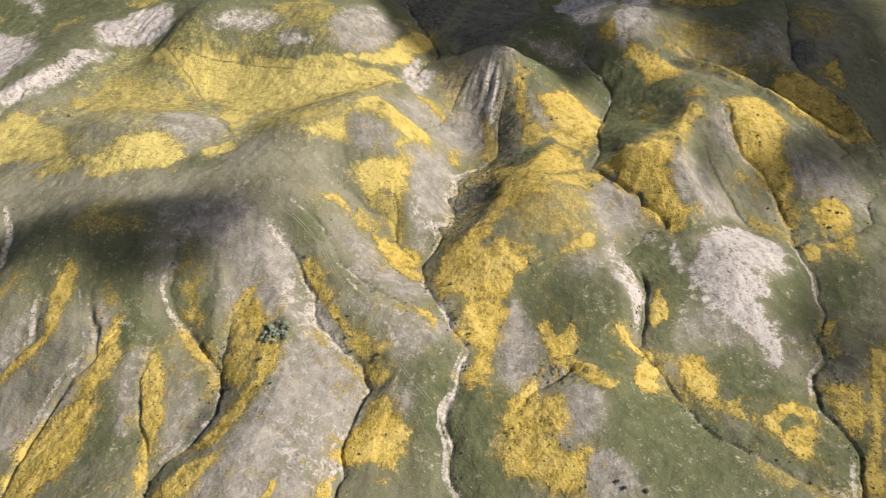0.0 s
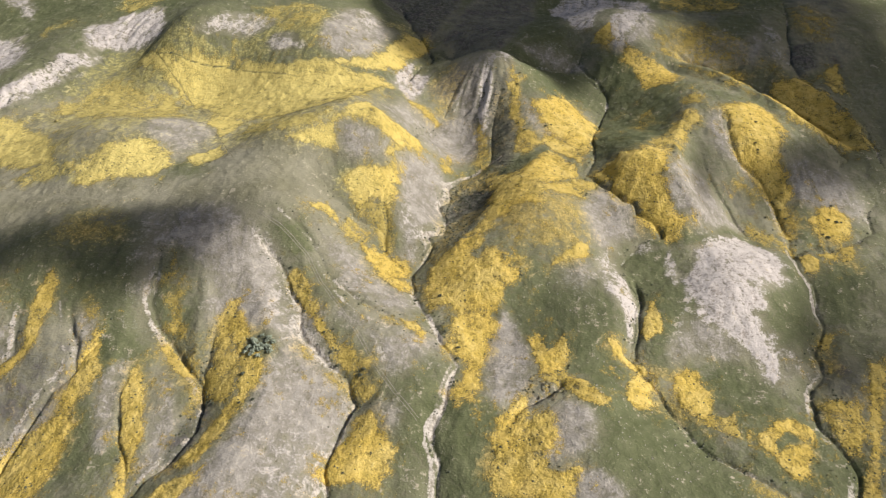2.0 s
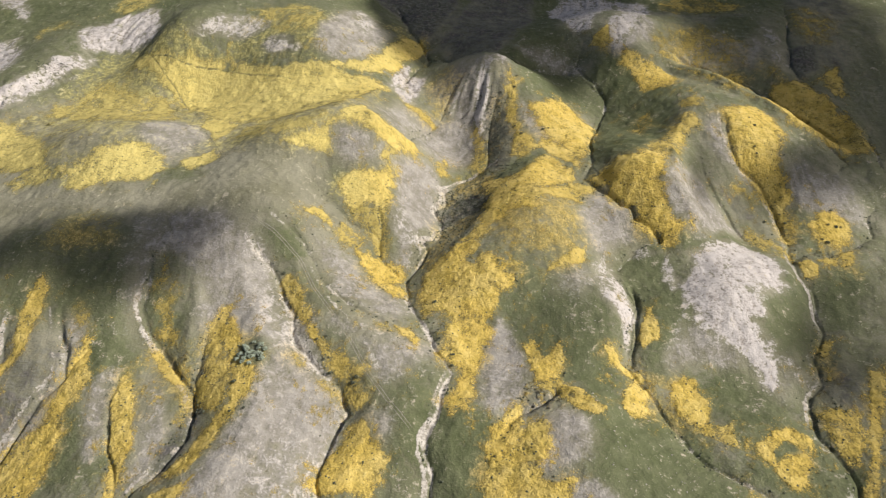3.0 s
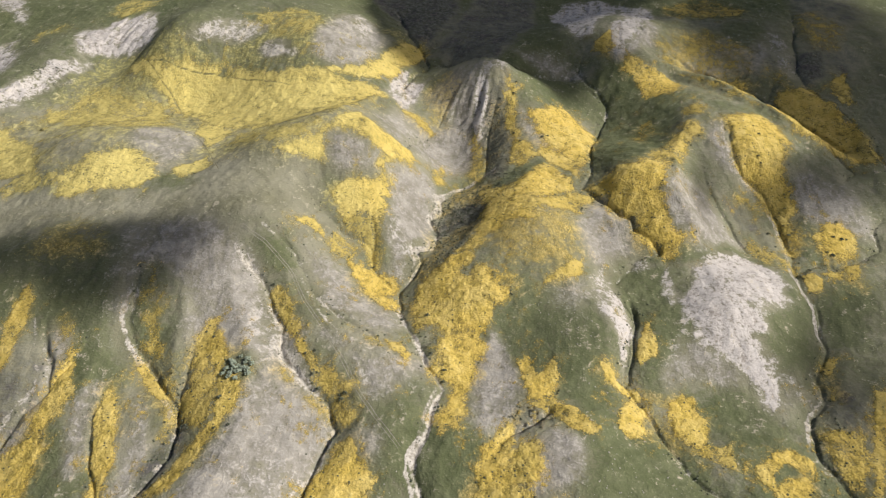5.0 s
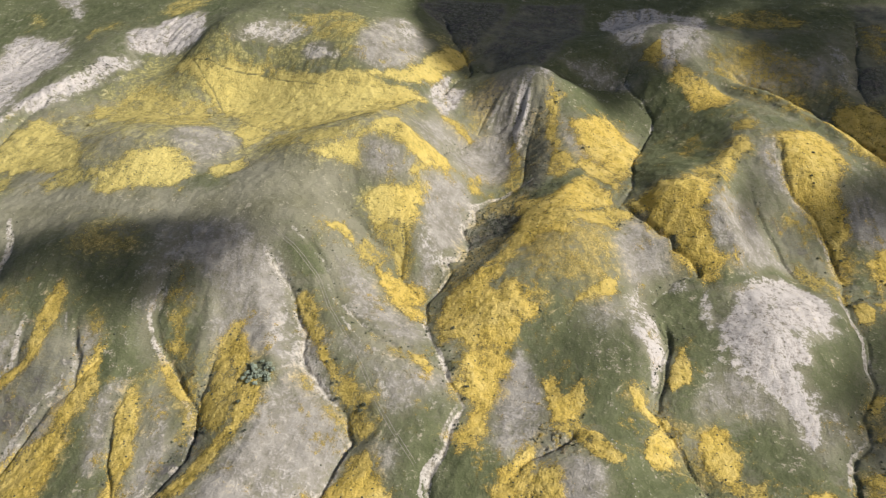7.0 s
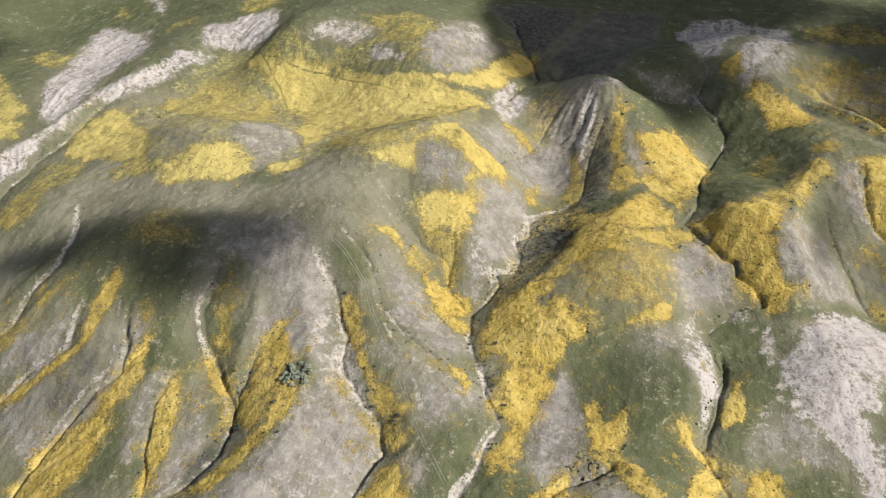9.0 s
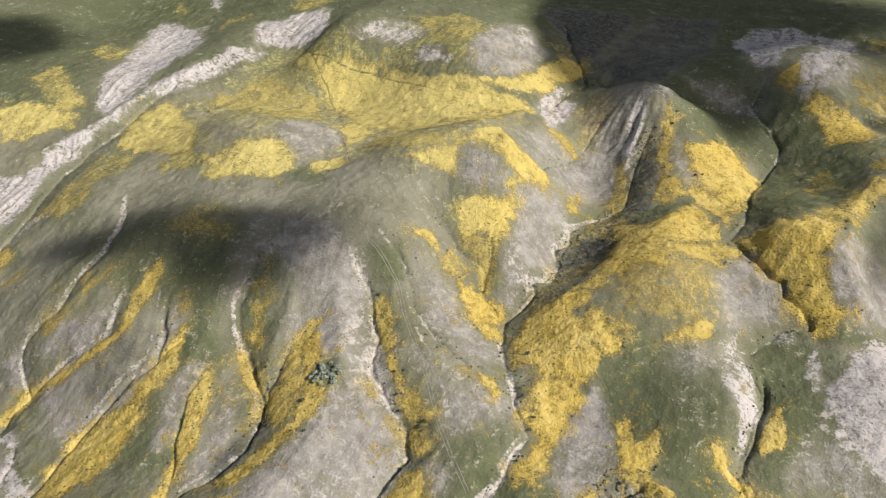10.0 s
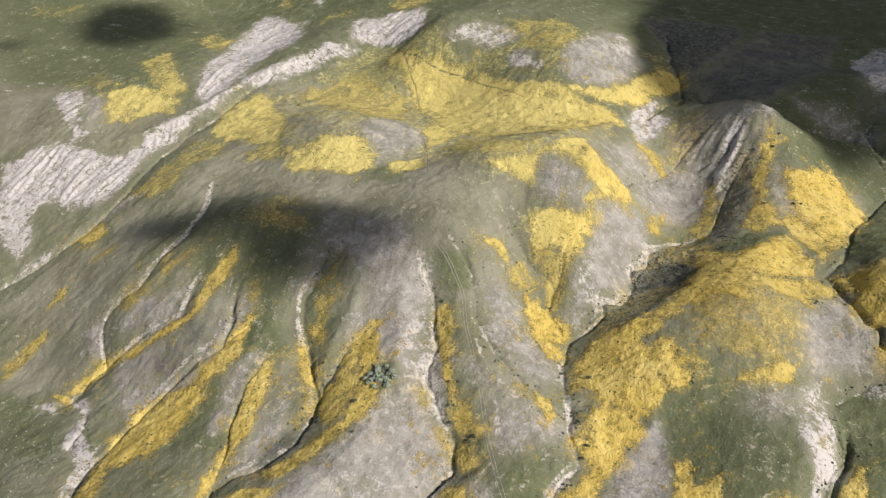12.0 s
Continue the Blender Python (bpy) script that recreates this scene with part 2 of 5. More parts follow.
# valleys and shoulders: x, y, radius, height
MOUNDS += [(395, 425, 110, -2.5), (-478, 722, 45, -2.7), (-460, 691, 45, -4.5), (-442, 722, 45, -2.6), (-388, 691, 45, 0.9), (-370, 535, 45, -2.4), (-370, 722, 45, 0.9), (-352, 378, 45, 5.2), (-352, 566, 45, -1.9), (-352, 754, 45, -1.0), (-334, 347, 45, 6.1), (-334, 535, 45, -1.0), (-334, 785, 45, -1.6), (-316, 315, 45, -2.9), (-316, 566, 45, 3.1), (-316, 754, 45, -1.9), (-298, 284, 45, -2.0), (-298, 347, 45, 3.3), (-298, 409, 45, -11.2), (-298, 597, 45, 3.8), (-298, 722, 45, -1.7), (-280, 253, 45, 1.1), (-280, 315, 45, -0.9), (-280, 378, 45, -2.2)]
# valleys and shoulders: x, y, radius, height
MOUNDS += [(-280, 566, 45, 4.4), (-280, 691, 45, -3.5), (-262, 284, 45, -2.3), (-262, 347, 45, 5.9), (-262, 409, 45, -3.2), (-262, 722, 45, 2.5), (-244, 253, 45, -1.1), (-244, 315, 45, -1.4), (-244, 378, 45, 1.8), (-244, 691, 45, -4.5), (-244, 754, 45, 6.8), (-226, 284, 45, -6.3), (-226, 347, 45, 2.6), (-226, 409, 45, 3.6), (-226, 535, 45, -1.5), (-208, 315, 45, 2.6), (-208, 378, 45, -3.4), (-208, 691, 45, -4.8), (-190, 284, 45, -1.3), (-190, 347, 45, 1.3), (-190, 409, 45, 1.8), (-190, 535, 45, -1.0), (-172, 315, 45, 2.5), (-172, 378, 45, -5.6)]
# valleys and shoulders: x, y, radius, height
MOUNDS += [(-172, 566, 45, -2.4), (-154, 284, 45, -3.5), (-154, 347, 45, -1.5), (-154, 409, 45, -1.8), (-154, 472, 45, 1.3), (-154, 535, 45, -3.7), (-154, 722, 45, 2.0), (-136, 253, 45, 1.6), (-136, 315, 45, -4.5), (-136, 378, 45, 5.3), (-136, 441, 45, -3.5), (-136, 691, 45, 1.4), (-118, 347, 45, 7.3), (-118, 409, 45, -3.9), (-118, 472, 45, 6.1), (-118, 535, 45, 1.0), (-100, 253, 45, 1.3), (-100, 315, 45, 4.0), (-100, 441, 45, 1.6), (-100, 503, 45, 3.3), (-100, 566, 45, 3.5), (-100, 691, 45, -1.4), (-82, 284, 45, 2.3), (-82, 347, 45, -3.9)]
# valleys and shoulders: x, y, radius, height
MOUNDS += [(-82, 409, 45, -1.1), (-82, 472, 45, 3.0), (-82, 597, 45, 2.9), (-64, 315, 45, -5.7), (-64, 503, 45, -2.1), (-64, 566, 45, 2.7), (-64, 628, 45, 0.8), (-64, 691, 45, 0.8), (-46, 284, 45, -1.7), (-46, 347, 45, -6.3), (-46, 409, 45, 4.6), (-46, 535, 45, -5.6), (-46, 597, 45, 7.0), (-28, 315, 45, 2.6), (-28, 378, 45, 6.3), (-28, 441, 45, -11.7), (-28, 503, 45, 1.8), (-28, 566, 45, 3.6), (-28, 628, 45, 1.2), (-28, 691, 45, 7.3), (-28, 754, 45, -2.1), (-10, 284, 45, 4.3), (-10, 347, 45, 4.2), (-10, 409, 45, -3.8)]
# valleys and shoulders: x, y, radius, height
MOUNDS += [(-10, 472, 45, 3.1), (-10, 535, 45, -5.2), (-10, 597, 45, 2.8), (-10, 660, 45, -5.3), (-10, 722, 45, 4.4), (8, 315, 45, 3.3), (8, 378, 45, 1.0), (8, 441, 45, -3.7), (8, 503, 45, -1.4), (8, 566, 45, -4.0), (8, 628, 45, -9.8), (8, 691, 45, 4.1), (8, 754, 45, -4.5), (26, 284, 45, -1.5), (26, 347, 45, -6.2), (26, 409, 45, 4.3), (26, 472, 45, 6.3), (26, 535, 45, -7.0), (26, 597, 45, -8.1), (26, 660, 45, -8.3), (44, 253, 45, -6.6), (44, 315, 45, 1.3), (44, 566, 45, -1.6), (44, 691, 45, 6.7)]
# valleys and shoulders: x, y, radius, height
MOUNDS += [(62, 284, 45, 3.0), (62, 347, 45, -1.9), (62, 409, 45, 3.0), (62, 472, 45, 5.6), (62, 597, 45, 1.9), (80, 253, 45, -1.7), (80, 315, 45, 9.0), (80, 441, 45, -4.2), (80, 566, 45, 4.4), (80, 628, 45, 1.6), (98, 284, 45, 4.1), (98, 347, 45, -2.9), (98, 409, 45, 4.5), (98, 535, 45, -2.5), (98, 597, 45, 4.0), (98, 722, 45, -0.9), (116, 315, 45, -3.8), (116, 378, 45, 7.8), (116, 441, 45, -2.4), (116, 503, 45, -6.0), (116, 754, 45, -2.8), (134, 409, 45, 5.5), (134, 472, 45, -5.1), (134, 535, 45, -1.9)]
# valleys and shoulders: x, y, radius, height
MOUNDS += [(134, 660, 45, -3.8), (134, 722, 45, -3.2), (152, 315, 45, -4.7), (152, 378, 45, 11.0), (152, 441, 45, -7.6), (152, 566, 45, 4.9), (152, 628, 45, -4.7), (170, 347, 45, -2.1), (170, 409, 45, -6.6), (170, 472, 45, -0.9), (170, 535, 45, 9.6), (170, 660, 45, -3.9), (188, 315, 45, -2.6), (188, 378, 45, -4.7), (188, 441, 45, -4.9), (188, 503, 45, 5.9), (188, 691, 45, 1.7), (188, 754, 45, 0.9), (188, 816, 45, 2.5), (206, 284, 45, 2.1), (206, 347, 45, -4.6), (206, 409, 45, -3.2), (206, 472, 45, 2.6), (206, 535, 45, -1.8)]
# valleys and shoulders: x, y, radius, height
MOUNDS += [(206, 597, 45, -3.3), (206, 722, 45, 0.8), (206, 785, 45, 2.6), (224, 315, 45, 4.3), (224, 378, 45, 1.4), (224, 441, 45, 3.3), (224, 503, 45, -2.9), (224, 566, 45, -3.4), (224, 628, 45, -2.5), (224, 691, 45, 2.9), (224, 816, 45, 2.5), (242, 347, 45, 3.4), (242, 409, 45, 5.7), (242, 472, 45, 2.0), (242, 535, 45, -5.5), (242, 660, 45, 4.7), (242, 722, 45, -2.9), (260, 315, 45, 2.4), (260, 378, 45, 3.5), (260, 441, 45, 3.0), (260, 503, 45, -1.9), (260, 566, 45, 1.9), (260, 628, 45, 1.4), (260, 691, 45, 3.9)]
# valleys and shoulders: x, y, radius, height
MOUNDS += [(278, 284, 45, -2.6), (278, 409, 45, -1.8), (278, 472, 45, 2.9), (278, 597, 45, 2.7), (296, 315, 45, -1.4), (296, 378, 45, -1.6), (296, 441, 45, -1.8), (296, 503, 45, -1.7), (314, 409, 45, -3.1), (314, 472, 45, -2.2), (332, 441, 45, -3.7), (332, 503, 45, -1.8)]
MOUNDS += [(-25, 488, 24, 12.0)]


def gully(name, width, depth, line):
    CUTS.append((name, width, -depth, line))


def ridge(name, width, rise, line):
    CUTS.append((name, width, rise, line))


gully("main_wash", 9, 4.5, [(62, 583), (43, 575), (28, 565), (20, 558), (11, 550), (13, 539), (5, 525), (11, 510), (7, 482), (-5, 475), (-2, 462), (-9, 447), (-15, 438), (-15, 416), (-10, 402), (1, 381), (6, 366), (12, 357), (17, 347), (11, 331), (7, 311), (1, 300), (1, 291), (5, 280), (5, 269), (5, 258), (12, 249)])
gully("east_creek", 10, 5, [(157, 753), (149, 733), (161, 714), (173, 694), (172, 675), (160, 647), (142, 596), (139, 560), (128, 536), (148, 511), (160, 499), (161, 491), (171, 481), (177, 471), (159, 469), (142, 449)])
gully("middle_creek", 9, 4.5, [(135, 439), (142, 430), (148, 418), (137, 379), (131, 356), (135, 349), (141, 341), (146, 326), (153, 310), (158, 294), (167, 283), (180, 272), (195, 260), (212, 250), (223, 245)])
gully("right_creek", 9, 4.5, [(263, 614), (260, 590), (261, 574), (267, 559), (280, 546), (288, 524), (286, 493), (280, 464), (280, 441), (282, 428), (278, 411), (276, 394), (263, 378), (257, 368), (257, 355), (256, 349), (245, 340), (239, 329), (235, 315), (238, 300), (242, 284), (242, 275), (234, 260), (229, 245)])
gully("right_fork", 7, 3.5, [(372, 527), (355, 508), (352, 491), (334, 477), (312, 470), (301, 475), (287, 468), (280, 464)])
gully("dark_fork", 9, 4, [(229, 564), (233, 544), (241, 528), (247, 514), (252, 493)])
gully("far_creek", 9, 5, [(406, 849), (380, 766), (371, 725), (372, 701), (381, 679), (391, 662), (394, 645)])
gully("far_canyon", 14, 7, [(-47, 863), (-27, 798), (-12, 774), (-5, 749), (-19, 721), (-30, 698)])
gully("scoop", 7, 3.5, [(347, 643), (345, 615), (352, 602), (360, 588), (367, 576), (355, 565)])
gully("rim_gully", 7, 3.5, [(404, 627), (401, 594), (393, 560)])
gully("long_gully", 11, 7, [(-128, 446), (-117, 431), (-105, 417), (-99, 401), (-89, 387), (-88, 373), (-79, 360), (-68, 348), (-53, 335), (-46, 319), (-51, 305), (-58, 285), (-59, 274), (-57, 262), (-60, 247)])
gully("fan_gully", 12, 5.2, [(-189, 425), (-188, 402), (-189, 388), (-181, 373), (-171, 363), (-155, 344), (-142, 331), (-138, 315), (-139, 299), (-147, 281), (-156, 269), (-164, 256), (-165, 240)])
gully("fan_fork", 7, 3, [(-137, 380), (-142, 367), (-143, 354), (-141, 335), (-140, 324)])
gully("strip_gully", 7, 2.5, [(-186, 340), (-190, 326), (-187, 310), (-181, 294), (-169, 272), (-165, 259), (-162, 240)])
gully("slope_gully", 17, 5.2, [(-243, 386), (-235, 367), (-228, 353), (-226, 341), (-236, 328), (-246, 306), (-256, 278), (-255, 245), (-244, 222)])
gully("slope_fork", 6, 2.5, [(-210, 371), (-215, 358), (-223, 342)])
gully("thin_gully", 9, 3.6, [(-274, 384), (-271, 365), (-267, 351), (-278, 342), (-295, 329), (-309, 314), (-317, 302), (-316, 286)])
gully("pale_gully", 7, 4, [(-341, 475), (-317, 432), (-311, 409), (-317, 395), (-321, 379), (-322, 364), (-331, 357), (-335, 347), (-334, 336), (-326, 326), (-310, 313)])
gully("low_wash", 7, 2, [(-316, 286), (-301, 284), (-286, 271), (-281, 254), (-260, 250), (-254, 238), (-246, 222)])
gully("fault_creek", 12, 5, [(-388, 688), (-411, 652), (-424, 621), (-429, 583), (-441, 550), (-443, 513), (-428, 458), (-431, 421), (-447, 390), (-461, 365), (-470, 349)])
gully("notch_gully", 7, 3, [(-97, 515), (-83, 498), (-71, 486), (-60, 477), (-38, 468), (-35, 453), (-22, 442)])
gully("notch_fork", 6, 2.5, [(-41, 503), (-38, 487), (-36, 466)])
gully("spur_gully", 8, 2.5, [(-119, 465), (-94, 447), (-81, 433), (-73, 414), (-48, 393), (-20, 377), (0, 374)])
gully("apron_gully", 8, 2.5, [(52, 678), (47, 662), (34, 658), (8, 653), (-9, 631), (-22, 577)])
gully("apron_gully_b", 7, 2.2, [(32, 689), (17, 674), (8, 655)])
gully("apron_gully_c", 8, 2.5, [(68, 680), (57, 644), (52, 581), (32, 572)])
gully("field_gully", 8, 2.5, [(127, 717), (157, 708), (172, 693)])
gully("rim_hollow", 12, 5, [(139, 440), (147, 433), (151, 419), (142, 383), (134, 358)])
gully("knob_gully", 17, 7.5, [(42, 294), (51, 307), (64, 320), (81, 329)])
gully("back_canyon", 20, 16, [(-5, 760), (25, 738), (55, 724), (85, 718), (115, 722), (140, 728)])
ridge("gold_shoulder", 20, 7, [(146, 552), (160, 535), (175, 524), (188, 512), (196, 500)])
gully("rim_back", 22, 14, [(248, 752), (279, 736), (302, 711), (325, 688), (343, 663), (360, 638), (377, 616)])
ridge("rim_crest", 9, 4, [(219, 739), (245, 726), (269, 701), (289, 669), (310, 647), (328, 622), (346, 602), (366, 594)])
ridge("spur_ridge", 14, 4, [(-107, 551), (-80, 582), (-69, 617), (-53, 660), (-36, 650), (-14, 654), (8, 655)])
ridge("yellow_ridge", 12, 4, [(-65, 601), (-41, 566), (-18, 573), (7, 600)])
ridge("central_crest", 16, 4, [(58, 533), (80, 539), (103, 567), (121, 549)])
ridge("rim_ridge", 14, 5, [(200, 726), (249, 729), (276, 697), (311, 663), (333, 630), (349, 610)])
ridge("gold_ridge", 12, 5, [(243, 634), (220, 596), (204, 557), (196, 510), (206, 493)])
ridge("outer_ridge", 12, 5, [(351, 685), (381, 679), (396, 640), (396, 590), (391, 556)])
ridge("fan_ridge", 12, 3, [(-166, 417), (-153, 391), (-152, 368), (-151, 348)])
ridge("fan_ridge_b", 16, 3, [(-142, 428), (-119, 392), (-104, 361), (-100, 321), (-105, 279), (-117, 249)])
ridge("apron_crest", 16, 1.5, [(-20, 703), (10, 722), (38, 708), (65, 689), (94, 691), (127, 714)])
ridge("central_edge", 13, 2.5, [(68, 524), (51, 506), (37, 486), (23, 459), (11, 440)])
ridge("knob_ridge", 8, 4, [(58, 330), (74, 337), (85, 332), (97, 325), (107, 317)])
ridge("scarp_ridge", 12, 4, [(-393, 712), (-406, 666), (-433, 634), (-447, 593), (-466, 554), (-488, 520)])


def along(x, y, line):
    """The distance of each place from a line of points."""
    best = np.full(x.shape, 1e9)
    for (a, b), (c, d) in zip(line, line[1:]):
        u = np.clip(((x - a) * (c - a) + (y - b) * (d - b)) / ((c - a) ** 2 + (d - b) ** 2), 0, 1)
        best = np.minimum(best, np.hypot(x - a - u * (c - a), y - b - u * (d - b)))
    return best


def near(x, y, line, reach):
    xs, ys = [p[0] for p in line], [p[1] for p in line]
    return np.nonzero((x > min(xs) - reach) & (x < max(xs) + reach) & (y > min(ys) - reach) & (y < max(ys) + reach))[0]


def broad_height(x, y):
    """The hills with their ridges and valleys, without the finer relief."""
    z = TREND[0] + TREND[1] * np.clip(x, -650, 500) / 100 + TREND[2] * np.clip(y, 150, 900) / 100
    for mx, my, r, h in MOUNDS:
        k = np.nonzero((abs(x - mx) < 2.6 * r) & (abs(y - my) < 2.6 * r))[0]
        z[k] += h * np.exp(-((x[k] - mx) ** 2 + (y[k] - my) ** 2) / r ** 2)
    wx, wy = x + 1.6 * grain(x, y, 14, 3, 2), y + 1.6 * grain(x, y, 14, 4, 2)
    for _, width, rise, line in CUTS:
        k = near(x, y, line, 2.4 * width)
        s = along(wx[k], wy[k], line)
        fade = smooth(0, 30, np.hypot(x[k] - line[0][0], y[k] - line[0][1]))
        z[k] += (0.3 + 0.7 * fade) * (0.7 if rise < 0 else 1.0) * rise * np.maximum(0, 1 - s / (1.6 * width)) ** 1.3
        if rise < 0:
            uneven = fade * (0.8 + 0.6 * grain(x[k], y[k], 26, 9, 2))
            z[k] -= 0.18 * width * np.maximum(uneven, 0.15) * smooth(0.17 * width, 0.03 * width, s)
    return z


def inside(x, y, poly):
    """Signed distance to an outline: positive inside."""
    hit = np.zeros(x.shape, bool)
    for (a, b), (c, d) in zip(poly, poly[1:] + poly[:1]):
        if b != d:
            hit ^= ((b > y) != (d > y)) & (x < (c - a) * (y - b) / (d - b) + a)
    return np.where(hit, 1, -1) * along(x, y, poly + poly[:1])


SCARPS = []


def soft(cover, weight, poly):
    cover.append((weight, poly))




soft(SCARPS, 0.95, [(45, 683), (55, 687), (57, 672), (52, 654), (47, 636), (38, 647), (40, 666)])
soft(SCARPS, 0.70, [(23, 672), (39, 691), (41, 686), (29, 673), (18, 660)])
soft(SCARPS, 0.70, [(57, 684), (77, 727), (72, 679), (62, 675)])
soft(SCARPS, 0.95, [(-44, 679), (-34, 719), (-22, 732), (-24, 715), (-9, 707), (-14, 688), (-26, 657), (-32, 669)])
soft(SCARPS, 0.95, [(-395, 793), (-389, 814), (-366, 781), (-367, 825), (-354, 830), (-341, 830), (-328, 830), (-314, 835), (-306, 796), (-306, 769), (-318, 774), (-325, 761), (-341, 783), (-353, 788), (-356, 772), (-363, 758), (-376, 763)])
soft(SCARPS, 0.85, [(-423, 635), (-429, 649), (-412, 657), (-397, 673), (-386, 686), (-370, 699), (-358, 713), (-380, 722), (-399, 724), (-397, 735), (-378, 739), (-366, 750), (-354, 750), (-357, 733), (-360, 714), (-369, 696), (-383, 677), (-395, 655), (-410, 640)])
soft(SCARPS, 0.75, [(-502, 766), (-485, 771), (-489, 815), (-479, 820), (-458, 765), (-466, 751), (-442, 705), (-439, 678), (-443, 675)])
soft(SCARPS, 0.80, [(136, 873), (168, 892), (196, 908), (217, 888), (172, 788), (153, 771), (144, 794)])
soft(SCARPS, 0.95, [(185, 734), (190, 764), (202, 784), (195, 749)])
soft(SCARPS, 0.90, [(214, 766), (236, 873), (251, 874), (226, 777)])
soft(SCARPS, 0.90, [(-485, 615), (-499, 664), (-526, 735), (-549, 821), (-495, 787), (-478, 788), (-457, 712), (-455, 659), (-461, 627), (-456, 591)])
soft(SCARPS, 0.95, [(-463, 555), (-448, 594), (-432, 649), (-398, 684), (-391, 730), (-373, 754), (-362, 735), (-379, 688), (-409, 658), (-435, 623), (-444, 588), (-456, 540), (-456, 502), (-438, 463), (-443, 446), (-467, 442), (-495, 461), (-490, 479), (-474, 506), (-469, 532)])
soft(SCARPS, 0.95, [(-628, 555), (-612, 565), (-570, 543), (-565, 522), (-532, 510), (-537, 496), (-555, 506), (-591, 527)])
soft(SCARPS, 0.85, [(-552, 419), (-563, 442), (-570, 469), (-551, 487), (-513, 487), (-485, 481), (-467, 442), (-548, 416)])
soft(SCARPS, 0.55, [(-472, 348), (-469, 371), (-452, 393), (-439, 414), (-435, 431), (-422, 454), (-407, 452), (-421, 425), (-442, 403), (-457, 371)])


def cover_of(cover, x, y, blur, ragged):
    total = np.zeros(x.shape)
    for weight, poly in cover:
        k = near(x, y, poly, 3 * blur)
        s = inside(x[k], y[k], poly) + ragged * grain(x[k], y[k], 4 * blur, 7, 3)
        total[k] = np.maximum(total[k], weight * smooth(-blur, blur, s))
    return total


class Raster:
    """Values on an even grid over the hills, read between its points."""

    def __init__(self, step):
        self.step, self.x0, self.y0 = step, -640.0, 185.0
        self.nx, self.ny = int(1130 / step), int(735 / step)
        u, v = np.meshgrid(self.x0 + step * np.arange(self.nx), self.y0 + step * np.arange(self.ny))
        self.x, self.y = u.ravel(), v.ravel()

    def read(self, data, x, y):
        u, v = np.clip((x - self.x0) / self.step, 0, self.nx - 1.001), np.clip((y - self.y0) / self.step, 0, self.ny - 1.001)
        i, j = u.astype(np.int64), v.astype(np.int64)
        fu, fv, k = u - i, v - j, j * self.nx + i
        return (data[k] * (1 - fu) + data[k + 1] * fu) * (1 - fv) + (data[k + self.nx] * (1 - fu) + data[k + self.nx + 1] * fu) * fv


# rills that run down every slope
COARSE, FINE = Raster(4.0), Raster(1.2)
slope_y, slope_x = np.gradient(broad_height(COARSE.x, COARSE.y).reshape(COARSE.ny, COARSE.nx), COARSE.step)
slope_x, slope_y = slope_x.ravel(), slope_y.ravel()
STEEP = np.hypot(slope_x, slope_y)


def rills(size, reach, seed):
    total = grain(FINE.x, FINE.y, size, seed, 2)
    for way in (-1, 1):
        x, y = FINE.x.copy(), FINE.y.copy()
        for _ in range(5):
            gx, gy = FINE_GRADIENT(x, y)
            x += way * reach / 5 * gx
            y += way * reach / 5 * gy
            total += grain(x, y, size, seed, 2)
    return total / 4.5


def FINE_GRADIENT(x, y):
    gx, gy = COARSE.read(slope_x, x, y), COARSE.read(slope_y, x, y)
    g = np.maximum(np.hypot(gx, gy), 0.02)
    return gx / g, gy / g


RILL_SMALL, RILL_LARGE = rills(3.2, 14, 41), rills(11, 34, 42)
RIBS = cover_of(SCARPS, FINE.x, FINE.y, 7, 4)
SLOPE = COARSE.read(STEEP, FINE.x, FINE.y)
RELIEF = RILL_SMALL * (0.08 + 0.32 * SLOPE) * (1 + 6 * RIBS) + RILL_LARGE * (0.1 + 0.35 * SLOPE) * (1 + 5 * RIBS)
RELIEF *= smooth(-640, -600, FINE.x) * smooth(490, 460, FINE.x) * smooth(185, 215, FINE.y) * smooth(920, 890, FINE.y)


def height(x, y):
    """The ground's height at flat arrays of places."""
    far = smooth(900, 2500, np.hypot(x, y - 500))
    z = broad_height(x, y) + FINE.read(RELIEF, x, y)
    return z + 0.7 * grain(x, y, 34, 1, 3) + 0.5 * grain(x, y, 7, 2, 3) + far * 60 * grain(x, y, 700, 5, 3)


# ---- ground cover: green grass, dry grey grass, bare pale soil, single flowers in the grass, drifts of flowers ----
COVER, PATCHES, SCRUBBY = [], [], []


def paint(kind, weight, blur, poly):
    """Ground of one kind inside an outline; what is laid later covers what lies there already."""
    COVER.append((kind, weight, blur, poly))


def painted(x, y):
    out = {kind: np.zeros(x.shape) for kind in ("green", "grey", "pale", "scrub", "thin")}
    out["green"] += 0.5 + 0.4 * smooth(790, 880, y)
    for kind, weight, blur, poly in COVER:
        k = near(x, y, poly, 3 * blur)
        m = smooth(-blur, blur, inside(x[k], y[k], poly) + 0.7 * blur * grain(x[k], y[k], 4 * blur, 7, 3))
        if kind == "thin":
            out["thin"][k] = np.maximum(out["thin"][k], weight * m)
            continue
        for other in out:
            out[other][k] *= 1 - m * min(weight, 1)
        if kind != "mid":
            out[kind][k] += weight * m
    return out


def flowers(density, poly):
    PATCHES.append((density, poly))


